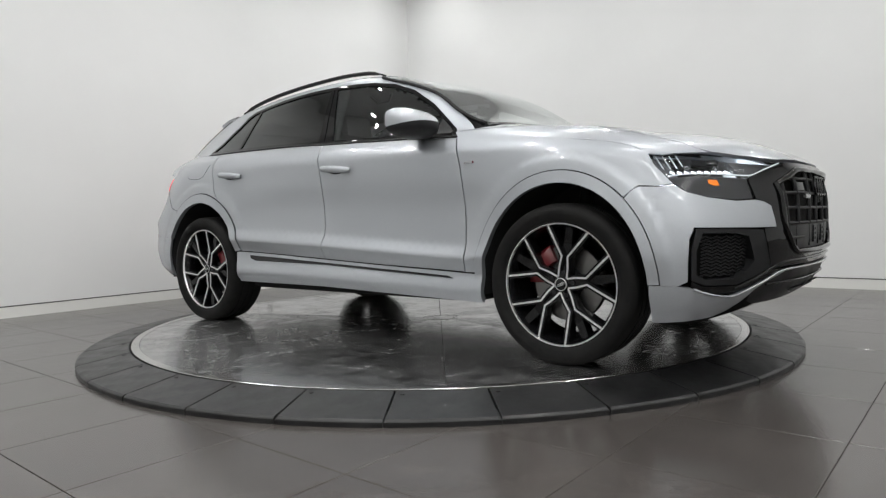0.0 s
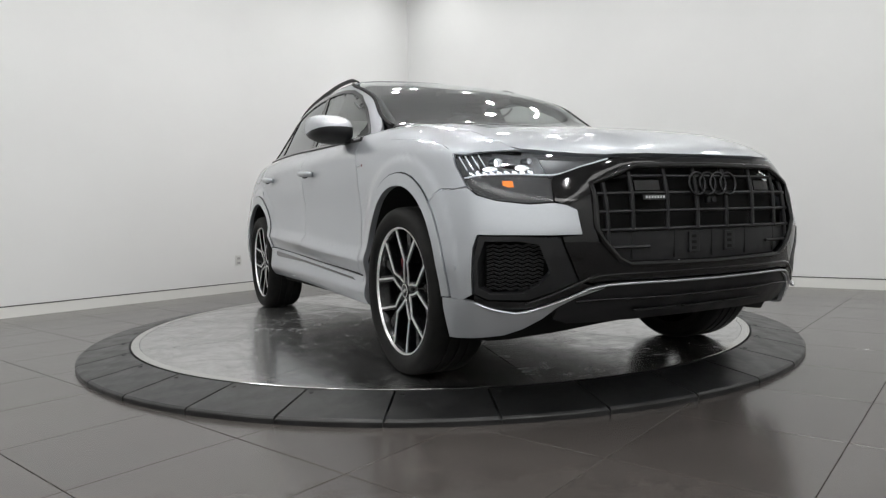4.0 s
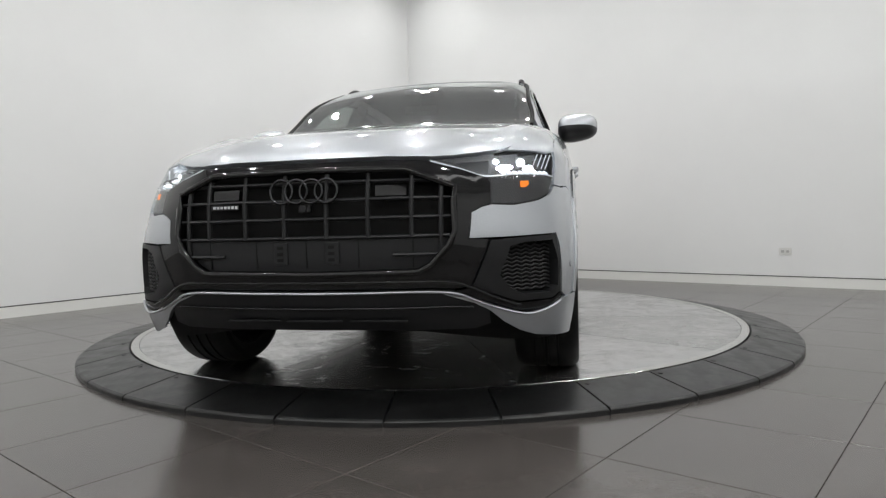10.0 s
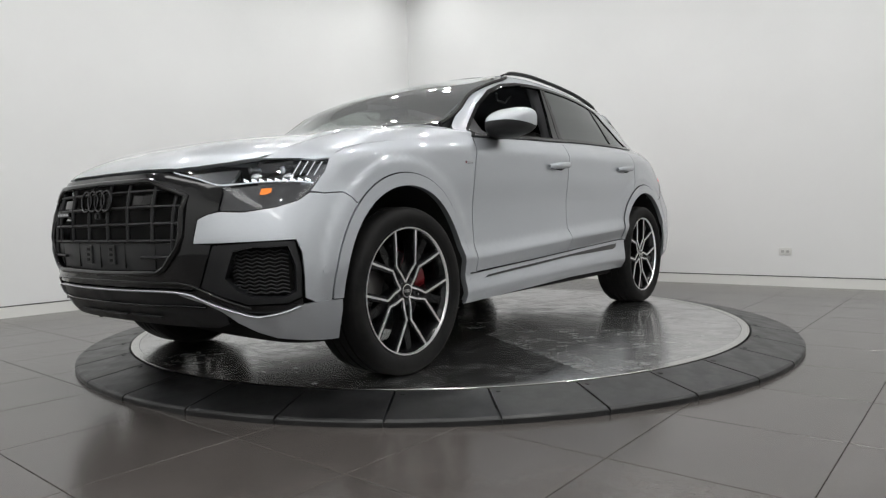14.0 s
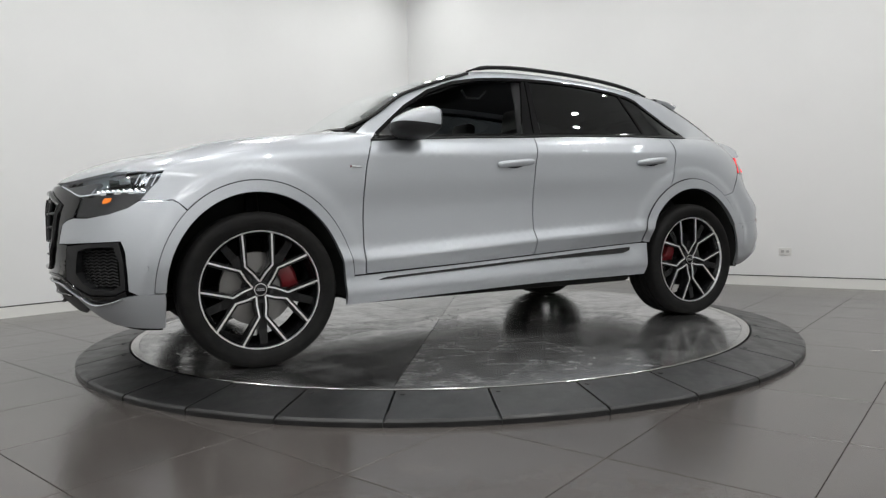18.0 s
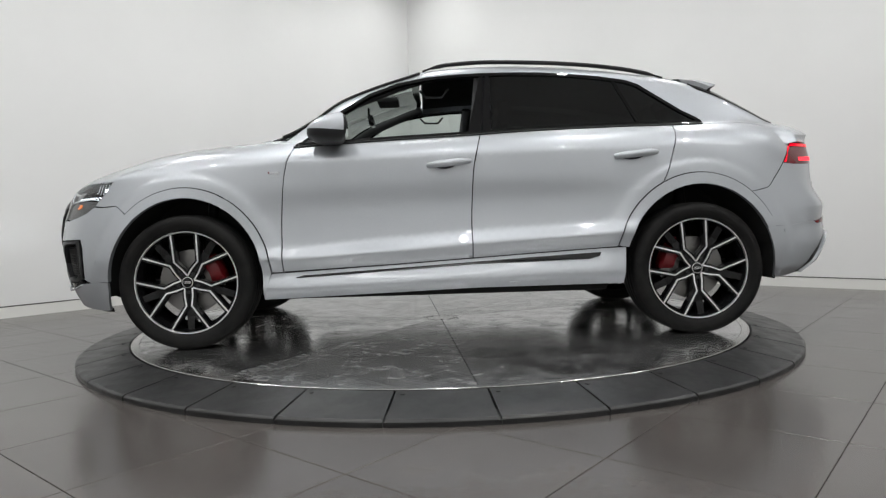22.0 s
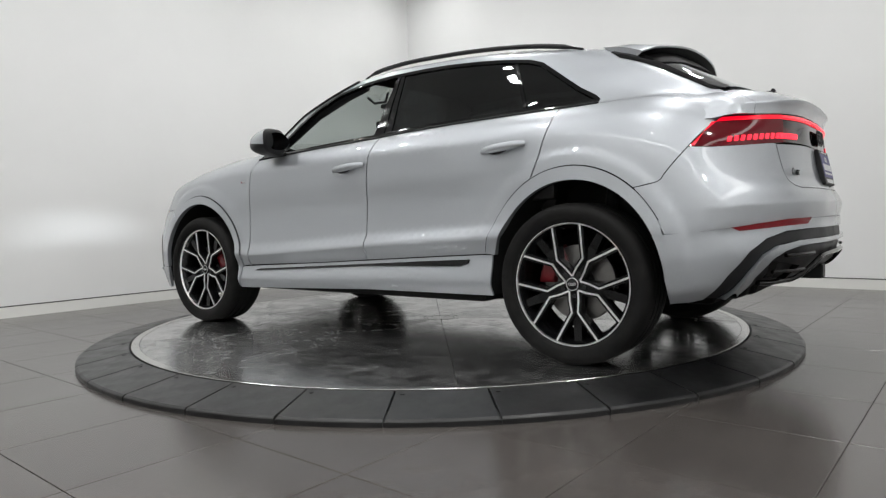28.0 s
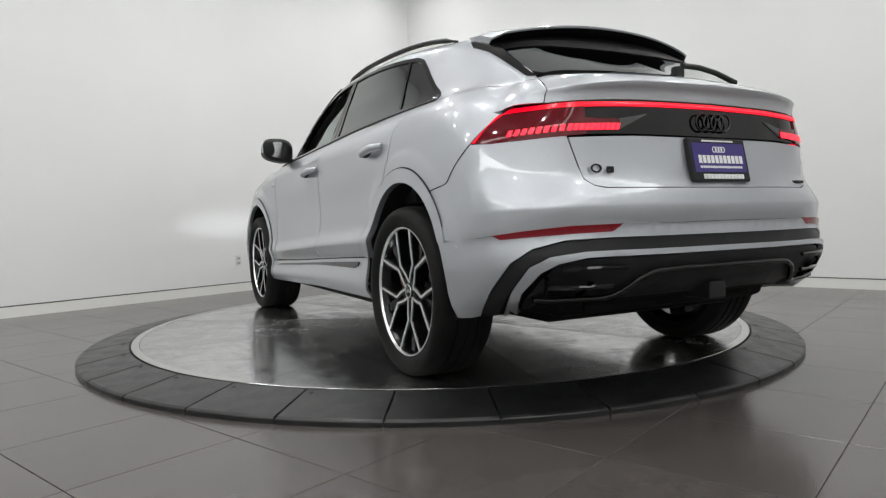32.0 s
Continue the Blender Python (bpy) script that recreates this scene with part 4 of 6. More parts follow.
    small = cut(inner, None, (-1.232, .42))
    bar = cut(cut(inner, (-1.232, .42), None), None, (-1.212, .42))
    panel("pillar_cover", "side", pillar_a, GLOSS_BLACK, car, off=0.001, lip=0.02, gap=0.001)
    panel("pillar_cover", "side", pillar_b, GLOSS_BLACK, car, off=0.001, lip=0.02, gap=0.001)
    panel("window_divider", "side", bar, GLOSS_BLACK, car, off=0.001, lip=0.02, gap=0.0)
    panel("rear_window_glass", "side", rear, TINTED_GLASS, car, off=-0.004, lip=0, gap=0, label="dark privacy glass")
    panel("quarter_glass", "side", small, TINTED_GLASS, car, off=-0.004, lip=0, gap=0, label="dark privacy glass")
    # mirror triangle, and the raised pane on the right side; the driver's pane is lowered
    tri = cut(front, (.655, .35), None)
    panel("mirror_triangle", "side", tri, SATIN_BLACK, car, off=-0.001, lip=0.01, gap=0)
    pane = cut(front, None, (.650, .35))
    ob = panel("front_window_glass", "side", pane, SIDE_GLASS, car, off=-0.004, lip=0, gap=0, label="clear side glass", mirror=False)
    for v in ob.data.vertices:
        v.co.y *= -1
    ob.data.flip_normals()
    # seal along the window sill
    strip_curve("window_seal", [tuple(on_body("side", p)[0] + Vector((0, 0.004, -0.001))) for p in round_curve(DLO_LOW, 0.06)], 0.006, SATIN_BLACK, car)


build_sides()


def build_top():
    # hood: between the shut lines, over the leading edge
    edge = round_curve([(2.385, 0.02, .950), (2.373, .30, .948), (2.34, .46, .947), (2.25, .60, .956), (2.12, .715, .978), (2.08, .735, 1.0), (2.03, .745, 1.03), (1.92, .75, 1.065), (1.7, .765, 1.115), (1.4, .79, 1.16), (1.12, .80, 1.18), (1.02, .77, 1.20)], 0.04)
    half = [(p[0], p[1]) for p in edge]
    hood = [(2.386, 0.0)] + half[1:] + [(1.05, .62), (1.10, .45), (1.13, .2), (1.135, 0)] + [(a, -b) for a, b in reversed(half[1:] + [(1.05, .62), (1.10, .45), (1.13, .2)])]
    lead = [(0.0, .951), (.20, .950), (.36, .947), (.46, .945)]
    nose = [tuple(on_body("front", p)[0]) for p in lead]
    half3 = [nose[-1], (2.30, .535, .952), (2.22, .625, .962), (2.13, .705, .977), (2.085, .735, .998), (2.04, .745, 1.022), (1.95, .752, 1.055)] + [tuple(on_body("top", p)[0]) for p in half if p[0] < 1.9]
    back = [tuple(on_body("top", p)[0]) for p in ((1.05, .62), (1.10, .45), (1.13, .2))]
    side_l = nose[1:-1] + half3 + back
    hood_line = [nose[0]] + side_l + [tuple(on_body("top", (1.135, 0))[0])] + [(x, -y, z) for x, y, z in reversed(side_l)]
    panel("hood", "front_top", hood_line, PAINT, car, mirror=False, lip=0.02, step=0.035, gap=0.002)
    # wing tops outside the hood's shut line
    low = [(.862, 1.159), (.97, 1.150), (1.2, 1.125), (1.5, 1.093), (1.7, 1.062), (1.82, 1.035), (1.90, 1.000), (1.917, .987)]
    outer = [tuple(on_body("side", p)[0]) for p in round_curve(low, 0.05)]
    inner = [tuple(on_body("top", p)[0]) for p in half if p[0] < 2.09]
    # tie in front along the top of the headlamp
    front = [(1.97, .868, .985), (2.03, .80, .982), (2.118, .716, .979), (2.085, .735, .998), (2.04, .745, 1.022), (1.95, .752, 1.055)]
    inner = [p for p in inner if p[0] < 1.9]
    panel("wing_top", "side_top", outer + front + inner + [(.96, .79, 1.205), (.90, .815, 1.195)], PAINT, car, off=-0.0008, gap=-0.004, lip=0.008, step=0.025)
    # cowl, windscreen
    ws_half = [(1.10, 0), (1.085, .25), (1.05, .48), (.985, .66), (.945, .738), (.80, .738), (.60, .703), (.40, .685), (.20, .672), (.118, .656), (.112, .5), (.120, .25), (.125, 0)]
    def whole(h):
        return h + [(a, -b) for a, b in reversed(h[1:-1])]
    screen = panel("windscreen", "front_top", [tuple(on_body("top", p)[0]) for p in whole(ws_half)], CLEAR_GLASS, car, mirror=False, lip=0, gap=0.0, step=0.05, off=-0.003, label="clear laminated windscreen")
    flat = []
    for poly in screen.data.polygons:
        for li in poly.loop_indices:
            n = screen.data.corner_normals[li].vector
            flat.append(tuple(Vector((n.x, n.y * .40, n.z)).normalized()))
    screen.data.normals_split_custom_set(flat)
    inner_half = [(1.05, 0), (1.035, .25), (1.0, .46), (.94, .63), (.90, .712), (.77, .716), (.58, .682), (.38, .665), (.20, .650), (.150, .635), (.145, .45), (.17, .25), (.175, 0)]
    panel("windscreen_border", "front_top", [tuple(on_body("top", p)[0]) for p in whole(ws_half)], GLOSS_BLACK, car, mirror=False, lip=0.01, gap=0.0, step=0.05, off=-0.006,
          holes=[[tuple(on_body("top", p)[0]) for p in whole(inner_half)]], label="black printed windscreen border")
    tag = [tuple(on_body("top", p)[0]) for p in ((.165, .50), (.165, .605), (.200, .612), (.200, .505))]
    panel("windscreen_sticker", "front_top", tag, PLATE_WHITE, car, mirror=False, lip=0, gap=0, step=0.03, off=0.0015, label="small white paper sticker")
    cowl_half = [(1.13, 0), (1.125, .2), (1.095, .45), (1.045, .62), (.975, .745), (.945, .735), (.985, .662), (1.05, .482), (1.085, .252), (1.10, 0)]
    panel("cowl", "top", whole(cowl_half), SATIN_BLACK, car, mirror=False, off=-0.004, lip=0.02, gap=0.0)
    seal = [tuple(on_body("top", p)[0] + on_body("top", p)[1] * .002) for p in round_curve([(.955, .741), (.80, .738), (.60, .703), (.40, .685), (.20, .672), (.118, .656)], .04)]
    strip_curve("windscreen_seal", seal, .012, MATT_BLACK, car, flat=.8, segs=8, label="black windscreen edge seal")
    # roof
    roof_half = [(.115, 0), (.11, .25), (.102, .5), (.100, .645), (.05, .642), (-.15, .64), (-.4, .64), (-.8, .635), (-1.15, .615), (-1.4, .590), (-1.56, .56), (-1.62, .48), (-1.66, .28), (-1.675, 0)]
    panel("roof", "top", whole(roof_half), PAINT, car, mirror=False, lip=0.015, step=0.05)
    pano = [(.06, 0), (.055, .25), (.04, .5), (-.05, .52), (-.6, .52), (-1.1, .5), (-1.2, .42), (-1.22, .2), (-1.22, 0)]
    panel("sunroof_glass", "top", whole(pano), GLOSS_BLACK, car, mirror=False, off=0.004, lip=0.006, step=0.05, label="black panoramic sunroof glass")
    # rails
    def on_roof(x, y, up):
        p, n = on_body("top", (x, y))
        return (p.x, p.y, p.z + up)
    xs = [(.10, 0.004), (.04, .016), (-.06, .027), (-.3, .031), (-.6, .031), (-.9, .030), (-1.15, .027), (-1.30, .018), (-1.42, .004)]
    rail = round_curve([on_roof(x, .615 - 0.03 * max(0, -x - 1.0), up) for x, up in xs], 0.05)
    strip_curve("roof_rail", rail, lambda k: 0.017 if 0.04 < k < 0.96 else 0.008, SATIN_BLACK, car, flat=0.75, segs=10, label="satin black roof rail")
    # rear window and spoiler
    rw_half = [(-1.72, 0), (-1.715, .25), (-1.70, .42), (-1.69, .545), (-1.80, .575), (-1.95, .605), (-2.08, .62), (-2.135, .60), (-2.165, .45), (-2.18, .25), (-2.185, 0)]
    pts = [tuple(on_body("rear_top", (x, y, 1.575 + (x + 1.735) * 0.64))[0]) for x, y in whole(rw_half)]
    panel("rear_window", "rear_top", pts, REAR_GLASS, car, mirror=False, off=-0.002, lip=0, gap=0, step=0.05, label="tinted rear window")
    # frit band below the spoiler; its black also holds reflection and shade
    shade = [(-1.70, 0), (-1.70, .25), (-1.69, .42), (-1.68, .55), (-1.75, .567), (-1.80, .578), (-1.855, .588), (-1.885, .50), (-1.905, .30), (-1.912, 0)]
    pts = [tuple(on_body("rear_top", (x, y, 1.575 + (x + 1.735) * 0.64))[0]) for x, y in whole(shade)]
    panel("rear_window_shade", "rear_top", pts, FRIT_SHADE_BLACK, car, mirror=False, off=0.003, lip=0.004, gap=0, step=0.04, label="black frit band atop the rear window, spoiler's shade in its colour")
    fin = [(-1.645, .56), (-1.71, .552), (-1.80, .583), (-1.95, .613), (-2.10, .629), (-2.135, .628), (-2.10, .650), (-1.95, .644), (-1.80, .632), (-1.69, .634), (-1.635, .615)]
    pts = [tuple(on_body("rear_top", (x, y, 1.56 + (x + 1.735) * 0.62))[0]) for x, y in fin]
    panel("rear_window_fin", "rear_top", pts, GLOSS_BLACK, car, off=0.004, lip=0.01, gap=0, step=0.03)
    # spoiler: a wing-shaped slab over the rear window
    bm = bmesh.new()
    rows = []
    for y in np.linspace(-.60, .60, 33):
        k = abs(y) / .60
        xb = -1.850 + 0.080 * k ** 2.6 + (0.04 if k > .97 else 0)
        zb = 1.598 - 0.064 * k ** 2 - (0.010 if k > .97 else 0)
        xf = -1.53
        zf = on_body("top", (xf, y * 0.93))[0].z + 0.003
        low = zb - 0.115 + 0.03 * k ** 3
        rows.append([bm.verts.new(p) for p in ((xf, y, zf), ((xf + xb) / 2, y, (zf + zb) / 2 + 0.010), (xb + 0.012, y, zb), (xb, y, zb - 0.006), (xb + 0.004, y, zb - 0.014), (xb + 0.035, y, zb - 0.035), (-1.735, y * .97, low), (-1.66, y * .95, low))])
    for a, b in zip(rows, rows[1:]):
        for j in range(len(a) - 1):
            f = bm.faces.new((a[j], a[j + 1], b[j + 1], b[j]))
            # the underside's black includes the shade that falls there
            f.material_index = 0 if j < 4 else 1
    bm.faces.new(rows[0])
    bm.faces.new(list(reversed(rows[-1])))
    bmesh.ops.recalc_face_normals(bm, faces=bm.faces)
    part("roof_spoiler", bm, [PAINT, FRIT_SHADE_BLACK], car, "silver roof spoiler, black beneath with its deep shade in the colour", smooth=35)
    # rear wiper
    base = on_body("rear_top", (-2.16, -0.08, 1.30))[0]
    tip = on_body("rear_top", (-2.15, -.46, 1.29))[0]
    strip_curve("rear_wiper", [tuple(base + Vector((-.02, 0, .035))), tuple(base.lerp(tip, .3) + Vector((-.01, 0, .045))), tuple(base.lerp(tip, .6) + Vector((-.01, 0, .036))), tuple(tip + Vector((0, 0, .012)))], 0.013, SATIN_BLACK, car, mirror=False)
    bm = bmesh.new()
    box(bm, (-.02, -.02, -.02), (.02, .03, .035), 0.01, Matrix.Translation(base))
    part("rear_wiper_base", bm, SATIN_BLACK, car)


build_top()



# ---- wheels ----
def flat_bar(bm, pts, width, y0, y1, taper=None):
    """A bar along points (x, z) between two depths, mitred at its bends; its front is narrower than its back."""
    n = len(pts)
    front, back = [], []
    for i in range(n):
        a, b = Vector(pts[max(i - 1, 0)]), Vector(pts[min(i + 1, n - 1)])
        t = (b - a).normalized()
        s = Vector((-t.y, t.x))
        w = (width if taper is None else width + (taper - width) * i / (n - 1)) / 2
        p = Vector(pts[i])
        d = y1[i] if isinstance(y1, (list, tuple)) else y1
        front.append([bm.verts.new((q.x, d, q.y)) for q in (p - s * w * 0.9, p + s * w * 0.9)])
        back.append([bm.verts.new((q.x, y0, q.y)) for q in (p - s * w, p + s * w)])
    for i in range(n - 1):
        for a, b in ((front[i], front[i + 1]), (back[i + 1], back[i])):
            bm.faces.new((a[0], b[0], b[1], a[1]))
        bm.faces.new((front[i][0], back[i][0], back[i + 1][0], front[i + 1][0]))
        bm.faces.new((front[i][1], front[i + 1][1], back[i + 1][1], back[i][1]))
    bm.faces.new((front[0][0], front[0][1], back[0][1], back[0][0]))
    bm.faces.new((front[-1][1], front[-1][0], back[-1][0], back[-1][1]))
    bmesh.ops.recalc_face_normals(bm, faces=bm.faces)


def build_wheel():
    root = new("wheel")
    root.parent = car
    about = pose(0, 0, 0, -90)            # turned profiles stand along +y, the outer side
    bm = bmesh.new()
    h = TYRE_W / 2
    lathe(bm, [(.298, .118), (.312, .130), (.335, .141), (.352, .1425), (.368, .138), (.379, .128), (.387, .112), (TYRE_R, .085), (TYRE_R, .055), (TYRE_R - .007, .054), (TYRE_R - .007, .045), (TYRE_R + .0005, .044),
               (TYRE_R + .0005, .008), (TYRE_R - .007, .006), (TYRE_R - .007, -.006), (TYRE_R + .0005, -.008), (TYRE_R + .0005, -.044), (TYRE_R - .007, -.045), (TYRE_R - .007, -.054), (TYRE_R, -.055),
               (TYRE_R, -.085), (.387, -.112), (.368, -.138), (.340, -.142), (.298, -.118)], 72, about)
    bmesh.ops.recalc_face_normals(bm, faces=bm.faces)
    tyre = part("tyre", bm, TYRE, root, "low-profile black tyre", smooth=35)
    bm = bmesh.new()
    lathe(bm, [(.318, .1345), (.321, .1352), (.327, .1388), (.330, .1392)], 72, about)
    part("sidewall_ring", bm, TYRE, tyre, smooth=30)
    bm = bmesh.new()
    lathe(bm, [(.297, .119), (.2965, .1222), (.2915, .1215), (.288, .112)], 72, about)
    bmesh.ops.recalc_face_normals(bm, faces=bm.faces)
    part("rim_lip", bm, MACHINED, root, "machined silver rim edge", smooth=30)
    bm = bmesh.new()
    lathe(bm, [(.286, .112), (.272, .088), (.262, .03), (.258, -.09), (.285, -.12), (.298, -.118)], 72, about)
    bmesh.ops.recalc_face_normals(bm, faces=bm.faces)
    part("rim_barrel", bm, WHEEL_BLACK, root, smooth=30)
    for k in range(5):
        mid = 90 + 72 * k - 2.0
        for s in (1, -1):
            path = [(r * math.cos(radians(mid + s * a)), r * math.sin(radians(mid + s * a))) for r, a in ((.289, 14.6), (.21, 19.5), (.138, 29.5), (.083, 20.0), (.040, 2.0))]
            depth = [.112, .108, .103, .098, .094]
            bm = bmesh.new()
            flat_bar(bm, path, .034, .045, [d - .004 for d in depth], .030)
            arm = part("spoke_arm", bm, WHEEL_BLACK, root)
            bm = bmesh.new()
            flat_bar(bm, path, .0104, .08, depth, .0094)
            part("machined_face", bm, MACHINED, arm, "machined silver face")
        a = radians(mid + 36)
        bm = bmesh.new()
        flat_bar(bm, [(r * math.cos(a), r * math.sin(a)) for r in (.04, .12, .2, .287)], .062, .03, [.088, .084, .086, .094], .040)
        part("spoke", bm, WHEEL_BLACK, root)
        a = radians(mid + 36)
        bm = bmesh.new()
        tube(bm, .010, .03, pose(.058 * math.cos(a), .082, .058 * math.sin(a), 90), 12)
        part("wheel_bolt", bm, SATIN_BLACK, root)
    bm = bmesh.new()
    lathe(bm, [(.0005, .100), (.026, .1005), (.033, .098), (.036, .092), (.048, .09), (.055, .07)], 32, about)
    bmesh.ops.recalc_face_normals(bm, faces=bm.faces)
    cap = part("hub_cap", bm, GLOSS_BLACK, root, smooth=35)
    bm = bmesh.new()
    lathe(bm, [(.0285, .1003), (.0285, .1018), (.0315, .1012), (.0315, .099)], 32, about)
    part("cap_ring", bm, MACHINED, cap, smooth=35)
    bm = bmesh.new()
    for i in range(4):
        lathe(bm, [(.0052, .1005), (.0052, .1016), (.0068, .1016), (.0068, .1005)], 14, Matrix.Translation((-.0135 + .009 * i, 0, 0)) @ about)
    part("cap_emblem", bm, MACHINED, cap)
    bm = bmesh.new()
    lathe(bm, [(.07, .0), (.07, .018), (.186, .018), (.188, .014), (.188, -.014), (.07, -.014)], 48, about)
    bmesh.ops.recalc_face_normals(bm, faces=bm.faces)
    part("brake_disc", bm, BRAKE_STEEL, root, "steel brake disc", smooth=30)
    bm = bmesh.new()
    lathe(bm, [(.0005, .048), (.07, .045), (.085, .01)], 32, about)
    part("disc_bell", bm, SATIN_BLACK, root, smooth=30)
    return root


def caliper(root, angle):
    bm = bmesh.new()
    steps = np.linspace(-32, 32, 12)
    rows = []
    for d in steps:
        a = radians(angle + d)
        k = 1 - (abs(d) / 32) ** 4 * 0.35
        prof = [(.118, .03), (.122, .048 * k + .006), (.15, .056 * k + .006), (.188, .054 * k + .006), (.206, .036), (.208, -.03), (.118, -.03)]
        rows.append([bm.verts.new((r * math.cos(a), y, r * math.sin(a))) for r, y in prof])
    for a, b in zip(rows, rows[1:]):
        for j in range(len(a)):
            bm.faces.new((a[j], b[j], b[(j + 1) % len(a)], a[(j + 1) % len(a)]))
    bm.faces.new(rows[0])
    bm.faces.new(list(reversed(rows[-1])))
    bmesh.ops.recalc_face_normals(bm, faces=bm.faces)
    part("brake_caliper", bm, CALIPER_RED, root, "red brake caliper", smooth=40)


def build_wheels():
    first = build_wheel()
    roll = [0.0, 24.0, 3.0, 8.0]         # how each wheel came to rest
    copies = [copy_thing(first, pose(x, s * WHEEL_Y, 0.388, 0, 0, 0 if s > 0 else 180) @ pose(0, 0, 0, 0, a)) for (x, s), a in zip(WHEELS[1:], roll[1:])]
    x, s = WHEELS[0]
    first.matrix_basis = pose(x, s * WHEEL_Y, 0.388)
    for w, (x, s), a in zip([first] + copies, WHEELS, roll):
        behind = x > 0                   # the front calipers sit behind the hub, the rear ones before it
        caliper(w, (180 - 32 if (behind == (s > 0)) else 32) + a)


build_wheels()


# ---- front ----
def F(y, z):
    return tuple(on_body("front", (y, z))[0])


def S(x, z):
    return tuple(on_body("side", (x, z))[0])


def R(y, z):
    return tuple(on_body("rear", (y, z))[0])


def both(h):
    """A half outline (y, z), from the middle to the middle, closed by its mirror."""
    return h + [(-y, z) for y, z in reversed(h) if abs(y) > 1e-4]


GRILLE = [(0, .905), (.375, .900), (.545, .835), (.548, .675), (.53, .622), (.462, .550), (.418, .528), (0, .522)]


def build_front():
    mask = [(0, .938), (.43, .933), (.56, .900), (.655, .866), (.668, .845), (.672, .77), (.637, .757), (.606, .738), (.598, .645), (.665, .640), (.655, .60), (.60, .475), (.56, .462), (.46, .468), (0, .466)]
    panel("front_mask", "front", both(mask), GLOSS_BLACK, car, mirror=False, holes=[both(GRILLE)], lip=0.03, off=0.001, gap=0.001, label="gloss black grille surround")
    # frame of the grille
    ring_pts = [Vector(F(y, z)) + Vector((0.004, 0, 0)) for y, z in resample(both(inset(GRILLE, 0)), 0.05)]
    strip_curve("grille_frame", [tuple(p) for p in ring_pts], 0.013, GLOSS_BLACK, car, mirror=False, closed=True, segs=10)
    def at(y, z, back=0.0):
        p = Vector(F(y, z))
        return (p.x - back, p.y, p.z)
    # backing
    bm = bmesh.new()
    vs = [bm.verts.new((F(y, z)[0] - 0.085, y * 1.04, z)) for y, z in both(GRILLE)]
    bm.faces.new(vs)
    part("grille_backing", bm, VOID, car)
    def edge_y(z):
        ys = [p[0] + (q[0] - p[0]) * (z - p[1]) / (q[1] - p[1]) for p, q in zip(GRILLE, GRILLE[1:]) if abs(p[1] - q[1]) > .02 and min(p[1], q[1]) <= z <= max(p[1], q[1])]
        return max(ys) if ys else .4
    def edge_z(y):
        zs = [p[1] + (q[1] - p[1]) * (y - p[0]) / (q[0] - p[0]) for p, q in zip(GRILLE, GRILLE[1:]) if abs(p[0] - q[0]) > .005 and min(p[0], q[0]) <= y <= max(p[0], q[0])]
        return (min(zs), max(zs)) if len(zs) > 1 else (.66, .84)
    for z in (.860, .795, .727, .658, .592):
        e = edge_y(z)
        if z < .64:
            for s in (1, -1):
                pts = [at(y * s, z, .006) for y in np.linspace(.33, e, 8)]
                strip_curve("grille_bar", pts, 0.008, SATIN_BLACK, car, mirror=False, flat=0.8)
            continue
        pts = [at(y, z, .012) for y in np.linspace(-e, e, 25)]
        strip_curve("grille_bar", pts, 0.0095, SATIN_BLACK, car, mirror=False, flat=0.75)
    for y in (.082, .24, .398, .50):
        z0, z1 = edge_z(y)
        z0 = max(z0, .655) if y < .45 else z0
        for s in (1, -1):
            pts = [at(y * s, z, .010) for z in np.linspace(z0, z1, 12)]
            strip_curve("grille_bar", pts, 0.0095, SATIN_BLACK, car, mirror=False)
    # closed lower panel with two plate mounts
    low = [(0, .652), (.535, .652), (.52, .615), (.455, .555), (.415, .536), (0, .530)]
    panel("grille_lower_panel", "front", both(low), SATIN_BLACK, car, mirror=False, off=-0.014, lip=0.02)
    for y in (-.10, .10):
        bm = bmesh.new()
        p = F(y, .60)
        box(bm, (p[0] - .03, y - .028, .560), (p[0] - .007, y + .028, .642), .003)
        mount = part("plate_mount", bm, SATIN_BLACK, car)
        for z in (.578, .601, .624):
            bm = bmesh.new()
            box(bm, (p[0] - .008, y - .014, z - .006), (p[0] - .0055, y + .010, z + .006), .001)
            part("mount_slot", bm, VOID, mount)
    for y in (-.40, -.20, 0, .20, .40):
        bm = bmesh.new()
        x = F(y, .60)[0] - .014
        box(bm, (x - .004, y - .002, .545), (x + .0012, y + .002, .650))
        part("panel_joint", bm, VOID, car)
    # radar covers beside the emblem
    for s in (1, -1):
        c = [(.265 * s, .805), (.385 * s, .805), (.385 * s, .850), (.265 * s, .850)]
        panel("radar_cover", "front", c, GLOSS_BLACK, car, mirror=False, off=-0.012, lip=0.02)
    # emblem of four plain rings
    p = Vector(F(0, .83))
    for y in (-.087, -.029, .029, .087):
        bm = bmesh.new()
        prof = [(.0435 + .0055 * math.cos(a), .0055 * math.sin(a)) for a in [2 * math.pi * i / 8 for i in range(8)]]
        lathe(bm, prof, 36, Matrix.Translation((p.x + .004 - .05 * y * y, y, .8305)) @ pose(0, 0, 0, 0, 84), closed=True)
        part("emblem_ring", bm, DARK_CHROME, car, smooth=60)
    bm = bmesh.new()
    box(bm, (p.x - .02, -.024, .752), (p.x + .004, .024, .782), .006)
    tube(bm, .011, .01, pose(p.x + .006, 0, .767, 0, 90), 16)
    part("front_camera", bm, SATIN_BLACK, car)
    # small name badge, drawn as plain bars
    q = Vector(F(-.315, .778))
    bm = bmesh.new()
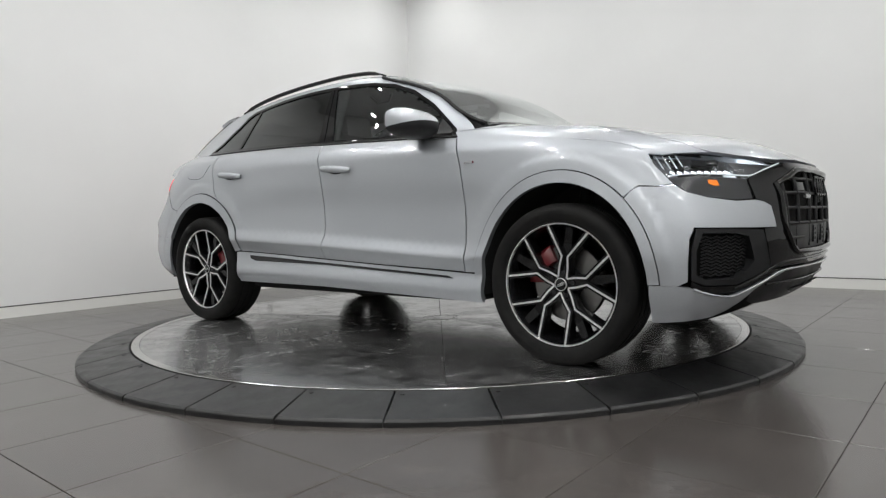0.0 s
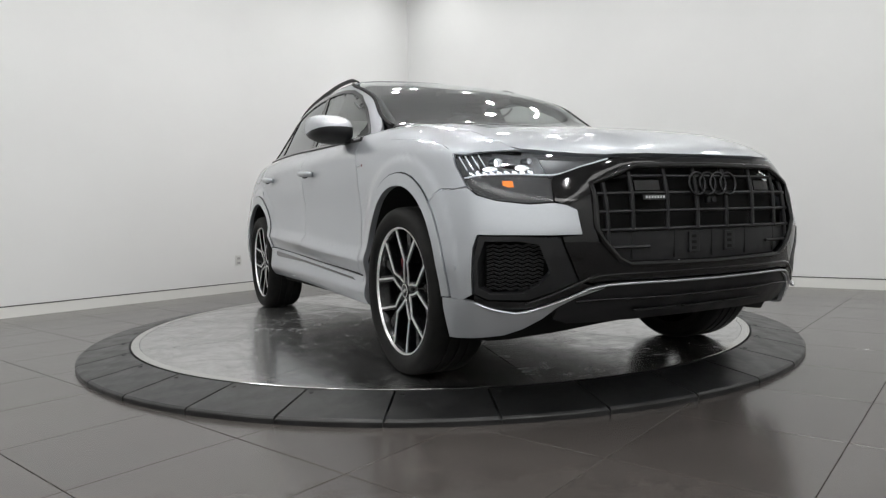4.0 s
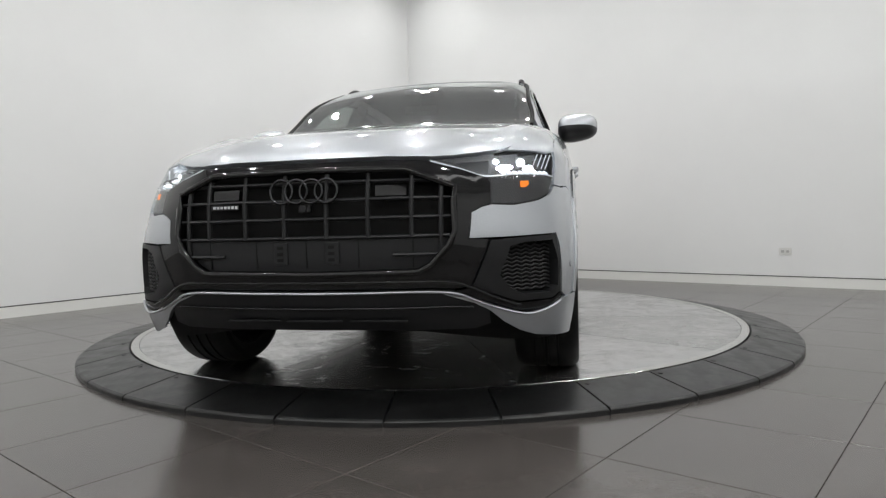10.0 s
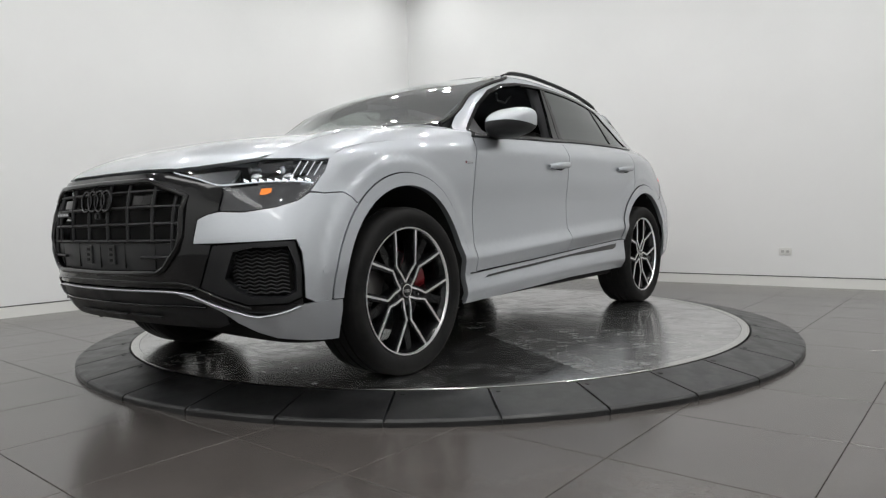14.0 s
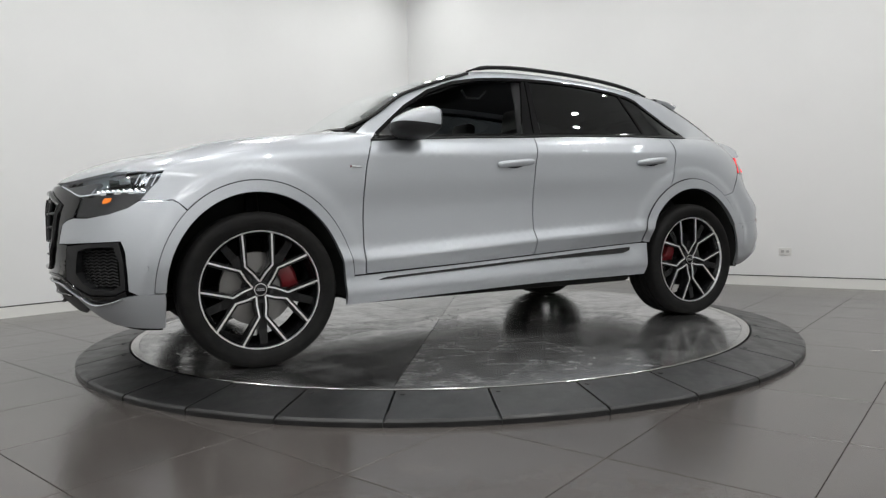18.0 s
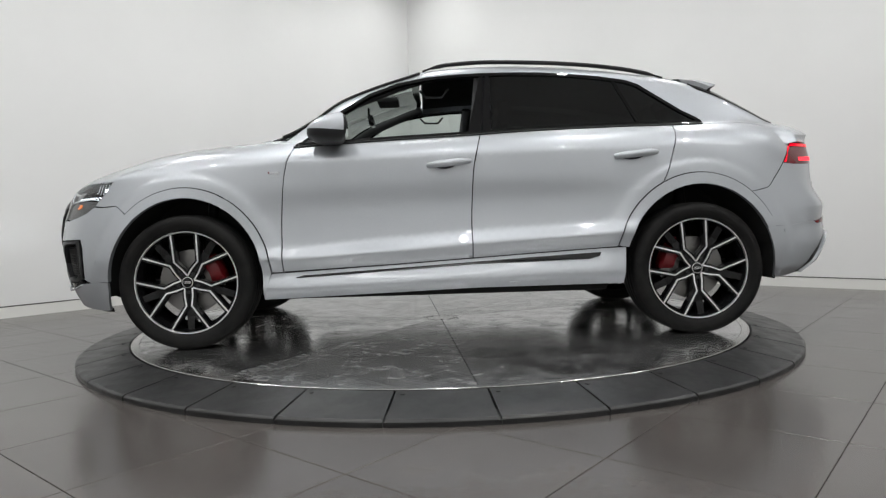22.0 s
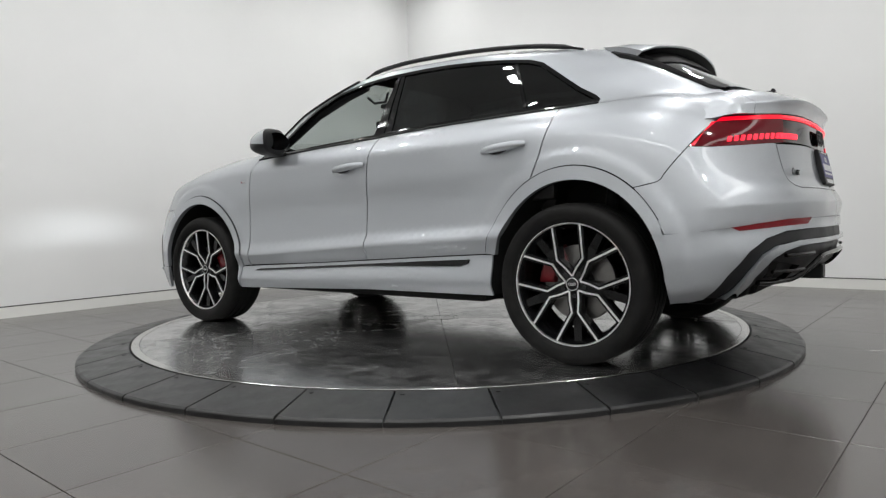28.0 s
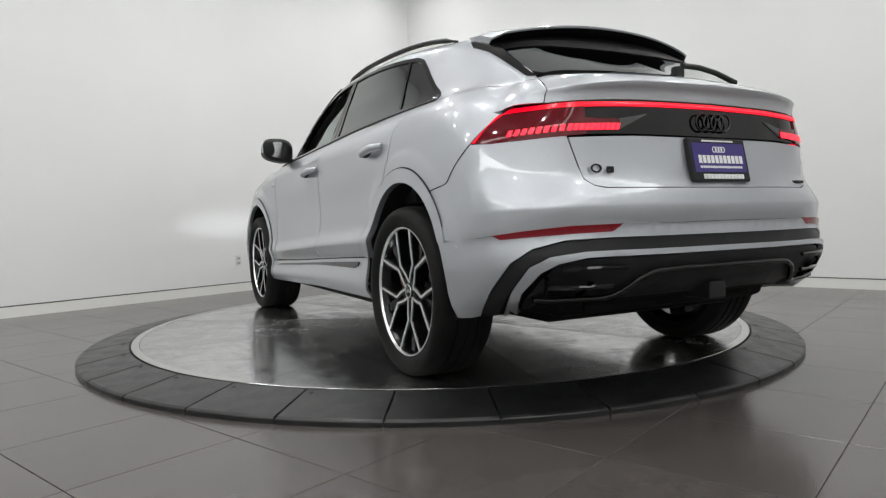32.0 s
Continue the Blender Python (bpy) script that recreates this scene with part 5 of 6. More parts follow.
    box(bm, (q.x - .006, -.372, .768), (q.x + .008, -.258, .789), .002)
    badge = part("name_badge", bm, GLOSS_BLACK, car)
    for i in range(7):
        bm = bmesh.new()
        y = -.362 + i * .0148
        box(bm, (q.x + .008, y, .774), (q.x + .0095, y + .0105, .784))
        part("badge_bar", bm, SILVER_REFLECTOR, badge)
    # silver bumper: upper blade and flank, lower apron
    flank = ([S(1.862, .822), S(1.889, .838), S(1.971, .833), S(2.03, .838), (2.075, .872, .805), (2.14, .82, .780), F(.75, .762), F(.674, .766), F(.640, .757), F(.607, .738), F(.598, .645), F(.70, .645), F(.80, .648), (2.12, .903, .652),
              (2.105, .918, .60), (2.10, .923, .50), (2.095, .918, .42), S(2.05, .398), S(1.986, .402)] + [S(*p) for p in arch(*F_OUT, 2, 47)])
    panel("front_bumper", "front_corner", flank, PAINT, car, step=0.025, lip=0.015, gap=0.0008, label="silver front bumper")
    apron = [S(1.936, .404), S(1.986, .405), S(2.05, .402), (2.105, .91, .397), (2.16, .87, .366), (2.23, .80, .350), F(.69, .388), F(.60, .425), F(.50, .448), F(.50, .440), F(.60, .405), F(.655, .372), F(.70, .325), F(.755, .285), F(.81, .260), S(2.06, .243), S(1.975, .236), S(1.940, .237), S(1.934, .36)]
    panel("front_apron", "front_corner", apron, PAINT, car, step=0.025, lip=0.02, off=0.006, label="silver lower front apron")
    # side intakes
    intake = [(2.125, .900, .648), F(.80, .645), F(.67, .637), F(.602, .470), F(.68, .432), F(.76, .400), (2.15, .88, .402), (2.105, .912, .425), (2.11, .918, .55)]
    inner = [(2.15, .885, .625), F(.79, .622), F(.738, .608), F(.700, .505), F(.735, .458), F(.78, .430), (2.16, .875, .428), (2.125, .900, .45), (2.13, .905, .55)]
    panel("intake_surround", "front_corner", intake, SATIN_BLACK, car, off=0.003, lip=0.05, gap=0.002, holes=[inner], step=0.02, label="satin black intake surround")
    under = [F(.602, .467), F(.68, .429), F(.76, .397), (2.15, .88, .399), (2.105, .912, .422), (2.103, .915, .394), (2.16, .872, .370), (2.23, .802, .354), F(.69, .392), F(.60, .429), F(.54, .452)]
    panel("intake_lip", "front_corner", under, GLOSS_BLACK, car, off=0.004, lip=0.02, gap=0.001, step=0.02, label="gloss black lip under the intake")
    panel("intake_backing", "front_corner", intake, VOID, car, off=-0.055, lip=0, gap=0.004, step=0.04)
    for r in range(12):
        z = .445 + r * .0148
        pts = []
        for k in range(11):
            y = .715 + k * .0165
            pts.append(tuple(Vector(F(y, z + (.004 if k % 2 else -.004))) - Vector((.026, .010, 0))))
        strip_curve("intake_mesh_bar", pts, 0.0042, SATIN_BLACK, car, segs=5)
    # dark lower intake, silver accent line and splitter
    centre = [(0, .462), (.46, .464), (.54, .456), (.62, .420), (.66, .385), (.66, .315), (.60, .295), (0, .292)]
    panel("lower_grille", "front", both(centre), SATIN_BLACK, car, mirror=False, off=-0.004, lip=0.03)
    line = [tuple(Vector(F(y, z)) + Vector((.008, 0, 0))) for y, z in ((0, .452), (.2, .453), (.40, .455), (.47, .453), (.54, .446), (.62, .41), (.70, .376))] + [(2.235, .80, .352), (2.165, .872, .366), (2.115, .912, .388)]
    line = round_curve(line, .04)
    strip_curve("accent_line", line, 0.0065, PAINT, car, flat=0.8, label="thin silver accent line")
    line = [tuple(Vector(F(y, z)) + Vector((.004, 0, 0))) for y, z in ((0, .392), (.3, .393), (.50, .395), (.60, .390))]
    strip_curve("splitter_line", round_curve(line, .05), 0.005, DARK_CHROME, car)
    line = [tuple(Vector(F(y, z)) + Vector((.003, 0, 0))) for y, z in ((0, .492), (.3, .492), (.50, .490), (.575, .476), (.62, .452), (.70, .412), (.77, .385))]
    strip_curve("mask_ridge", round_curve(line, .05), 0.007, GLOSS_BLACK, car)
    for y in (-.25, 0, .25):
        bm = bmesh.new()
        p = F(y, .35)
        box(bm, (p[0] - .012, y - .11, .340), (p[0] + .004, y + .11, .346), .002)
        part("lower_slat", bm, SATIN_BLACK, car)
    # parking sensors
    for x, z, s in ((2.017, .524, 1), (2.017, .524, -1)):
        p, n = on_body("side", (x, z))
        bm = bmesh.new()
        m = Matrix.Translation((p.x, p.y * s, p.z)) @ Vector((n.x, n.y * s, n.z)).to_track_quat("Z", "Y").to_matrix().to_4x4()
        tube(bm, .012, .004, m, 18)
        part("parking_sensor", bm, PAINT, car, smooth=30)


def build_headlamps():
    out = [S(1.917, .985), (1.97, .868, .985), (2.04, .80, .980), (2.12, .715, .974), F(.60, .950), F(.43, .934), F(.56, .898), F(.66, .864), F(.672, .84), F(.674, .772), F(.75, .766), (2.13, .825, .784), (2.075, .872, .808), S(2.03, .842), S(1.975, .905), S(1.95, .935)]
    panel("headlamp_housing", "front_corner", out, LAMP_INTERIOR, car, off=-0.19, lip=0, gap=0.0, step=0.03)
    panel("headlamp_lens", "front_corner", out, LAMP_GLASS, car, off=0.001, lip=0.012, gap=0.001, step=0.025, label="clear headlamp lens")
    # lower dark half behind the lens with the amber marker
    low = [F(.664, .862), F(.674, .772), F(.75, .768), (2.13, .825, .786), (2.075, .872, .810), S(2.03, .846), S(2.005, .872), (2.09, .845, .880), (2.16, .775, .876)]
    panel("headlamp_lower_cover", "front_corner", low, LAMP_SMOKE, car, off=-0.010, lip=0.01, gap=0.002, label="dark lower half of the headlamp")
    amber = [(2.160, .757, .857), (2.164, .752, .834), (2.150, .770, .834), (2.136, .786, .843), (2.134, .788, .859)]
    panel("amber_marker", "front_corner", amber, AMBER_GLOW, car, off=-0.006, lip=0.006, gap=0, step=0.02, label="glowing amber marker light")
    # reflector of the inner wedge, and the bowl behind the outer end
    wedge = [F(.45, .933), F(.60, .947), F(.668, .954), F(.668, .874), F(.56, .902)]
    panel("headlamp_reflector", "front_corner", wedge, LAMP_INTERIOR, car, off=-0.028, lip=0.02, gap=0.002, step=0.025, label="grey reflector wedge")
    bowl = [S(1.932, .978), (1.97, .868, .979), (2.005, .842, .977), (2.035, .848, .886), S(2.005, .880), S(1.965, .925)]
    panel("headlamp_bowl", "front_corner", bowl, LAMP_INTERIOR, car, off=-0.045, lip=0.02, gap=0.002, step=0.025)
    line = [tuple(Vector(p) - Vector((.004, .003, .001))) for p in (F(.46, .931), F(.56, .902), F(.655, .873), (2.16, .775, .884), (2.09, .845, .886), S(2.008, .878))]
    strip_curve("lamp_divider", round_curve(line, .03), .0032, LAMP_GUIDE, car, segs=6, label="thin bright light guide")
    # daytime running light: a chain of slanted light bars over the dark half
    for k in range(9):
        f = k / 8
        x, y = 2.015 + .175 * f, .872 - .175 * f
        z = .893 - .004 * f
        p, n = drop("front_corner", to_chart("front_corner", [(x, y, z)])[0])
        for s in (1, -1):
            bm = bmesh.new()
            m = Matrix.Translation((p.x - n.x * .02, (p.y - n.y * .02) * s, p.z)) @ Vector((n.x, n.y * s, n.z)).to_track_quat("Z", "X").to_matrix().to_4x4()
            c = [bm.verts.new(m @ Vector(v)) for v in ((-.0075, -.011, 0), (-.0010, -.011, 0), (.0075, .008, .0), (.0010, .008, .0))]
            bm.faces.new(c)
            d = [bm.verts.new(v.co - (m.to_3x3() @ Vector((0, 0, .008)))) for v in c]
            for i in range(4):
                bm.faces.new((c[i], c[(i + 1) % 4], d[(i + 1) % 4], d[i]))
            bmesh.ops.recalc_face_normals(bm, faces=bm.faces)
            part("daytime_light_bar", bm, LED_WHITE, car, "white daytime light bar")
    # rear slanted bars at the outer end
    for k in range(4):
        x, y, z = 1.975 + .022 * k, .895 - .020 * k, .945
        p, n = drop("front_corner", to_chart("front_corner", [(x, y, z)])[0])
        for s in (1, -1):
            q = Vector((p.x - n.x * .02, (p.y - n.y * .02) * s, p.z))
            strip_curve("light_guide", [tuple(q + Vector((.018, -.012 * s, -.035))), tuple(q + Vector((-.012, .008 * s, .022)))], .0024, LAMP_GUIDE, car, mirror=False, segs=6)
    # two projector cups a side: a glowing slot deep in a dark tunnel, cut off above the level
    for y in (.705, .795):
        x = on_body("front_corner", (2.24 - (y - .60) * 0.95, y, .925))[0].x - .022
        for s in (1, -1):
            d = .11
            ring = [(math.cos(a), math.sin(a)) for a in np.linspace(0, 2 * math.pi, 12, endpoint=False)]
            mouth = [(.034 * a, -.018 + .012 * b) for a, b in ring]
            slot = [(.030 * a, -.003 + .008 * b) for a, b in ring]
            bm = bmesh.new()
            front = [bm.verts.new((x, y * s + a, .925 + b)) for a, b in mouth]
            back = [bm.verts.new((x - d, y * s + a, .925 + b)) for a, b in slot]
            for i in range(12):
                bm.faces.new((front[i], front[(i + 1) % 12], back[(i + 1) % 12], back[i]))
            cup = part("projector_cup", bm, VOID, car, "dark projector tunnel")
            bm = bmesh.new()
            outer = [bm.verts.new((x, y * s + .040 * a, .907 + .016 * b)) for a, b in ring]
            inner = [bm.verts.new((x, y * s + a, .925 + b)) for a, b in mouth]
            for i in range(12):
                bm.faces.new((outer[i], outer[(i + 1) % 12], inner[(i + 1) % 12], inner[i]))
            part("projector_bezel", bm, LAMP_SMOKE, cup, "dark projector bezel")
            bm = bmesh.new()
            r = .0165 if y > .75 else .011
            lathe(bm, [(.0005, .7 * r), (.5 * r, .62 * r), (.85 * r, .36 * r), (r, 0), (r, -.005)], 18, Matrix.Translation((x - .034, (y - .034) * s, .935)) @ pose(0, 0, 0, 0, 90))
            bmesh.ops.recalc_face_normals(bm, faces=bm.faces)
            part("bulb_lens", bm, LENS_GLOW, cup, "bright round lamp lens", smooth=50)
            bm = bmesh.new()
            lathe(bm, [(r + .0035, -.040), (r + .0035, .004), (r + .0015, .004), (r + .0015, -.040)], 18, Matrix.Translation((x - .002, (y - .034) * s, .935)) @ pose(0, 0, 0, 0, 90), closed=True)
            bmesh.ops.recalc_face_normals(bm, faces=bm.faces)
            part("bulb_tube", bm, LAMP_SMOKE, cup, "dark tube round the lamp lens", smooth=40)
            bm = bmesh.new()
            f = bm.faces.new([bm.verts.new((x - d + .002, y * s + a, .925 + b)) for a, b in slot])
            f.normal_update()
            if f.normal.x < 0:
                f.normal_flip()
            part("projector_lens", bm, BEAM_GLOW, cup, "glowing projector lens")


build_front()
build_headlamps()


# ---- rear ----
TAIL_CREASE = [round_curve([(-1.95, .96, .735 + d), (-2.228, .912, .735 + d), (-2.403, .69, .745 + d), (-2.478, .38, .748 + d), (-2.50, 0, .748 + d)], .02) for d in (0.0, .007, .014, .021, -.010)]


def build_tail_lip():
    """The ducktail over the lamps: a face under a crisp edge, and a shelf that runs up to the rear window; its outer ends belong to the rear wings."""
    def near(x, y, z, out=.003):
        p, n, *_ = M_TREE.find_nearest(Vector((x, y, z)))
        return tuple(p + n * out)
    face = [(-2.404, 0, 1.152), (-2.390, .38, 1.148), (-2.340, .60, 1.141), (-2.272, .70, 1.138), (-2.195, .788, 1.137), near(-2.11, .85, 1.145, .002), near(-1.98, .87, 1.150, -.006)]
    edge = [(-2.428, 0, 1.222), (-2.413, .38, 1.215), (-2.357, .595, 1.200), (-2.278, .690, 1.189), (-2.190, .762, 1.185), near(-2.10, .805, 1.190, .003), near(-1.97, .84, 1.196, -.006)]
    shelf = [(-2.215, 0, 1.297), (-2.205, .38, 1.284), (-2.165, .58, 1.272), (-2.125, .640, 1.262), (-2.085, .675, 1.256), near(-2.04, .71, 1.250, .002), near(-1.95, .75, 1.250, -.006)]
    n = 54
    lines = []
    for guide in (face, edge, shelf):
        q = np.array(guide, float)
        lines.append(spline(np.arange(7.0), q, np.linspace(0, 6, n + 1), 0.8))
    low, top, back = lines
    cols = []
    for i in range(n + 1):
        f, e, b = Vector(low[i]), Vector(top[i]), Vector(back[i])
        to_f, to_b = (f - e).normalized(), (b - e).normalized()
        hollow = Vector((.006, 0, 0)) * (1 - i / n)
        col = [f + Vector((.012, 0, -.002)), f, f.lerp(e, .35) + hollow, f.lerp(e, .7) + hollow, e + to_f * .006, e + to_f * .0015 + to_b * .0015, e + to_b * .007]
        up = (b - e).cross(Vector((top[min(i + 1, n)]) - Vector(top[max(i - 1, 0)]))).normalized()
        up = up if up.z > 0 else -up
        col += [e.lerp(b, k) + up * .010 * math.sin(math.pi * k) for k in (.15, .3, .45, .6, .75, .9, 1.0)]
        col.append(b + Vector((.01, 0, -.02)))
        cols.append(col)
    seam = next(i for i in range(n) if top[i][1] > .690)
    def sheet(name, rows, label):
        bm = bmesh.new()
        vs = [[bm.verts.new(p) for p in r] for r in rows]
        for a, b in zip(vs, vs[1:]):
            for j in range(len(a) - 1):
                bm.faces.new((a[j], a[j + 1], b[j + 1], b[j]))
        bmesh.ops.recalc_face_normals(bm, faces=bm.faces)
        if sum(f.normal.z for f in bm.faces) < 0:
            bmesh.ops.reverse_faces(bm, faces=bm.faces)
        part(name, bm, PAINT, car, label, smooth=48)
    flip = lambda r: [Vector((p.x, -p.y, p.z)) for p in r]
    sheet("tail_lip", [flip(c) for c in reversed(cols[1:seam + 1])] + cols[:seam + 1], "silver upper tailgate with ducktail lip")
    gap = Vector((0, .0045, 0))
    first = [p + gap + Vector((.001, 0, 0)) for p in cols[seam]]
    for rows in ([first] + cols[seam + 1:], [flip(c) for c in [first] + cols[seam + 1:]]):
        sheet("wing_tail", rows, "silver rear wing corner above the tail lamp")


def build_rear():
    build_tail_lip()
    # lamp band
    band = [(0, 1.152), (.35, 1.148), (.60, 1.140), (.60, 1.014), (.40, 1.018), (0, 1.016)]
    panel("lamp_band", "rear", both(band), GLOSS_BLACK, car, mirror=False, lip=0.02, off=-0.006, gap=0.001, label="gloss black band between the tail lamps")
    corner = [R(.595, 1.142), (-2.26, .73, 1.134), (-2.19, .82, 1.132), S(-2.146, 1.130), S(-2.126, 1.115), S(-2.08, 1.06), S(-2.038, 1.003), (-2.14, .885, .995), (-2.25, .80, .998), R(.68, 1.006), R(.595, 1.013)]
    panel("tail_lamp", "rear_corner", corner, RED_LENS, car, lip=0.012, off=0.001, gap=0.001, step=0.02, label="dark red tail lamp lens")
    bar = [(0, 1.144), (.35, 1.140), (.60, 1.133), (.60, 1.116), (.35, 1.122), (0, 1.126)]
    panel("light_bar", "rear", both(bar), RED_GLOW, car, mirror=False, off=0.001, lip=0.006, gap=0, label="glowing red light bar")
    sweep = [R(.598, 1.133), (-2.26, .73, 1.128), (-2.19, .82, 1.126), S(-2.140, 1.122), S(-2.09, 1.065), S(-2.045, 1.006), (-2.075, .908, 1.004), (-2.118, .883, 1.065), (-2.155, .86, 1.106), (-2.20, .80, 1.110), (-2.25, .74, 1.111), R(.598, 1.116)]
    panel("light_sweep", "rear_corner", sweep, RED_GLOW, car, off=0.004, lip=0.004, gap=0, step=0.02, label="glowing red outer tail light")
    core = [tuple(Vector(R(y, 1.1335 - .008 * (y / .6) ** 2)) + Vector((-.0025, 0, 0))) for y in np.linspace(-.60, .60, 31)]
    strip_curve("light_core", core, .0032, RED_CORE, car, mirror=False, segs=6, label="bright core line of the light bar")
    wedge = [(.46, 1.072), (.40, 1.082), (.36, 1.092), (.33, 1.095), (.40, 1.062), (.46, 1.034)]
    panel("lamp_blade", "rear", wedge, LAMP_INTERIOR, car, off=-.002, lip=0.006, gap=0)
    inner = [(.60, 1.076), (.46, 1.072), (.455, 1.034), (.60, 1.022)]
    panel("lamp_inner", "rear", inner, RED_LENS, car, off=0.0, lip=0.008, gap=0)
    for k in range(18):
        y = .47 + k * .0204
        p = Vector(R(y, 1.044 - .008 * k / 17)) if y < .66 else on_body("rear_corner", (-2.335 + (y - .66) * .95, y, 1.040 - .012 * (k - 9) / 8))[0]
        n = on_body("rear_corner", tuple(p))[1]
        for s in (1, -1):
            m = Matrix.Translation((p.x + n.x * .002, (p.y + n.y * .002) * s, p.z)) @ Vector((n.x, n.y * s, n.z)).to_track_quat("Z", "Y").to_matrix().to_4x4()
            bm = bmesh.new()
            m = m @ Matrix(((1, .35 * s, 0, 0), (0, 1, 0, 0), (0, 0, 1, 0), (0, 0, 0, 1)))
            box(bm, (-.0095, -.0130, -.004), (.0095, .0130, .002), .003, m)
            part("brake_light_cell", bm, RED_CORE, car, "glowing red light cell")
    # emblem, camera
    p = Vector(R(0, 1.075))
    for y in (-.063, -.021, .021, .063):
        bm = bmesh.new()
        prof = [(.0335 + .0042 * math.cos(a), .0042 * math.sin(a)) for a in [2 * math.pi * i / 8 for i in range(8)]]
        lathe(bm, prof, 32, Matrix.Translation((p.x - .006 + .04 * y * y, y, 1.072)) @ pose(0, 0, 0, 0, 90), closed=True)
        part("emblem_ring", bm, DARK_CHROME, car, smooth=60)
    # tailgate
    gate = [(0, 1.012), (.40, 1.014), (.668, 1.006), (.64, .90), (.628, .848), (.60, .822), (.55, .812), (0, .810)]
    panel("tailgate", "rear", both(gate), PAINT, car, mirror=False, lip=0.016, gap=0.0045)
    # bumper and corners
    corner = [R(.671, 1.004), (-2.24, .81, .995), (-2.14, .885, .992), S(-2.032, .998), S(-1.949, .892), S(-1.925, .859), S(-1.868, .844)] + [S(*q) for q in arch(*R_OUT2, 130, 151)] + [S(-1.949, .642), S(-1.954, .630), S(-1.984, .630), S(-2.03, .631), S(-2.2, .650), R(.70, .679), R(.56, .684), R(.56, .72), R(.56, .742), R(.56, .752), R(.56, .763), R(.56, .775), R(.56, .792), R(.56, .810), R(.60, .820), R(.63, .846), R(.643, .90)]
    panel("rear_corner_panel", "rear_corner", corner, PAINT, car, lip=0, gap=-0.003, step=0.03, guides=TAIL_CREASE)
    seam = [tuple(Vector(S(x, z)) + Vector((0, .0004, 0))) for x, z in round_curve([(-2.035, 1.0), (-1.949, .892), (-1.925, .859), (-1.868, .844), arch(*R_OUT2, 128, 129)[0]], .02)]
    strip_curve("bumper_joint", seam, .0022, VOID, car, segs=5)
    panel("rear_bumper", "rear", both([(0, .808), (.562, .810), (.562, .684), (0, .687)]), PAINT, car, mirror=False, lip=0, gap=-0.003, label="silver rear bumper", guides=[[(y, z) for x, y, z in g] + [(-y, z) for x, y, z in reversed(g)][1:] for g in ([p for p in h if p[0] < -2.3] for h in TAIL_CREASE)])
    lower = [S(-1.902, .622), S(-1.955, .625), S(-2.03, .629), S(-2.2, .646), R(.70, .676), R(.55, .681), R(.55, .634), R(.72, .628), (-2.325, .82, .600), (-2.265, .872, .55), (-2.185, .905, .45), (-2.095, .905, .342), S(-2.04, .328), S(-1.96, .320)] + [S(*q) for q in arch(*R_IN2, 176, 152)]
    panel("rear_bumper_flank", "rear_corner", lower, PAINT, car, lip=0.015, step=0.03, gap=0.0005, off=0.003, label="silver rear bumper flank")
    panel("rear_bumper_band", "rear", both([(0, .683), (.552, .681), (.552, .634), (0, .634)]), PAINT, car, mirror=False, lip=0.015, off=0.003, gap=0.0005)
    refl = [(-2.205, .912, .650), (-2.30, .84, .665), R(.70, .680), R(.51, .684), R(.55, .655), R(.70, .650), (-2.30, .845, .640), (-2.235, .897, .634)]
    panel("rear_reflector", "rear_corner", refl, RED_DIM, car, off=0.006, lip=0.006, gap=0, step=0.02, label="dark red bumper reflector")
    band = [R(.55, .633), R(.72, .626), (-2.325, .82, .598), (-2.265, .872, .548), (-2.185, .905, .448), (-2.095, .905, .340), (-2.165, .875, .340), (-2.25, .86, .45), (-2.305, .82, .535), (-2.35, .76, .572), R(.66, .587), R(.55, .589)]
    panel("bumper_grille_band", "rear_corner", band, SATIN_BLACK, car, off=-0.006, lip=0.01, gap=0.001, step=0.025, label="satin black bumper grille band")
    panel("bumper_grille_band", "rear", both([(0, .634), (.552, .633), (.552, .589), (0, .589)]), SATIN_BLACK, car, mirror=False, off=-0.006, lip=0.01, gap=0)
    accent = [R(.55, .588), R(.66, .586), (-2.35, .76, .570), (-2.305, .82, .533), (-2.25, .86, .447), (-2.185, .868, .343), (-2.225, .845, .343), (-2.275, .835, .44), (-2.33, .785, .515), (-2.37, .735, .545), R(.66, .563), R(.55, .566)]
    panel("rear_accent", "rear_corner", accent, PAINT, car, off=0.010, lip=0.02, gap=0.001, step=0.02, label="silver bumper accent blade")
    panel("rear_accent", "rear", both([(0, .588), (.552, .587), (.552, .566), (0, .567)]), PAINT, car, mirror=False, off=0.010, lip=0.02, gap=0, label="silver bumper accent blade")
    diff = [(0, .565), (.55, .563), (.68, .558), (.76, .530), (.80, .47), (.82, .40), (.80, .352), (.60, .365), (.40, .385), (0, .388)]
    panel("diffuser", "rear", both(diff), SATIN_BLACK, car, mirror=False, off=-0.014, lip=0.05, step=0.04, label="black rear diffuser")
    step_line = [tuple(Vector(R(y, z)) + Vector((-.006, 0, 0))) for y, z in ((.80, .41), (.70, .405), (.55, .405), (.50, .42), (.42, .485), (.36, .505), (.2, .51), (0, .51))]
    strip_curve("diffuser_edge", round_curve(step_line, .03), .012, GLOSS_BLACK, car, segs=8)
    for z, y0, y1 in ((.525, .50, .74), (.455, .54, .77)):
        pts = [tuple(Vector(R(y, z)) + Vector((-.004, 0, 0))) for y in np.linspace(y0, y1, 8)]
        strip_curve("outlet_slat", pts, .009, GLOSS_BLACK, car, segs=6)
    bm = bmesh.new()
    box(bm, (-2.44, -.045, .368), (-2.30, .045, .440), .008)
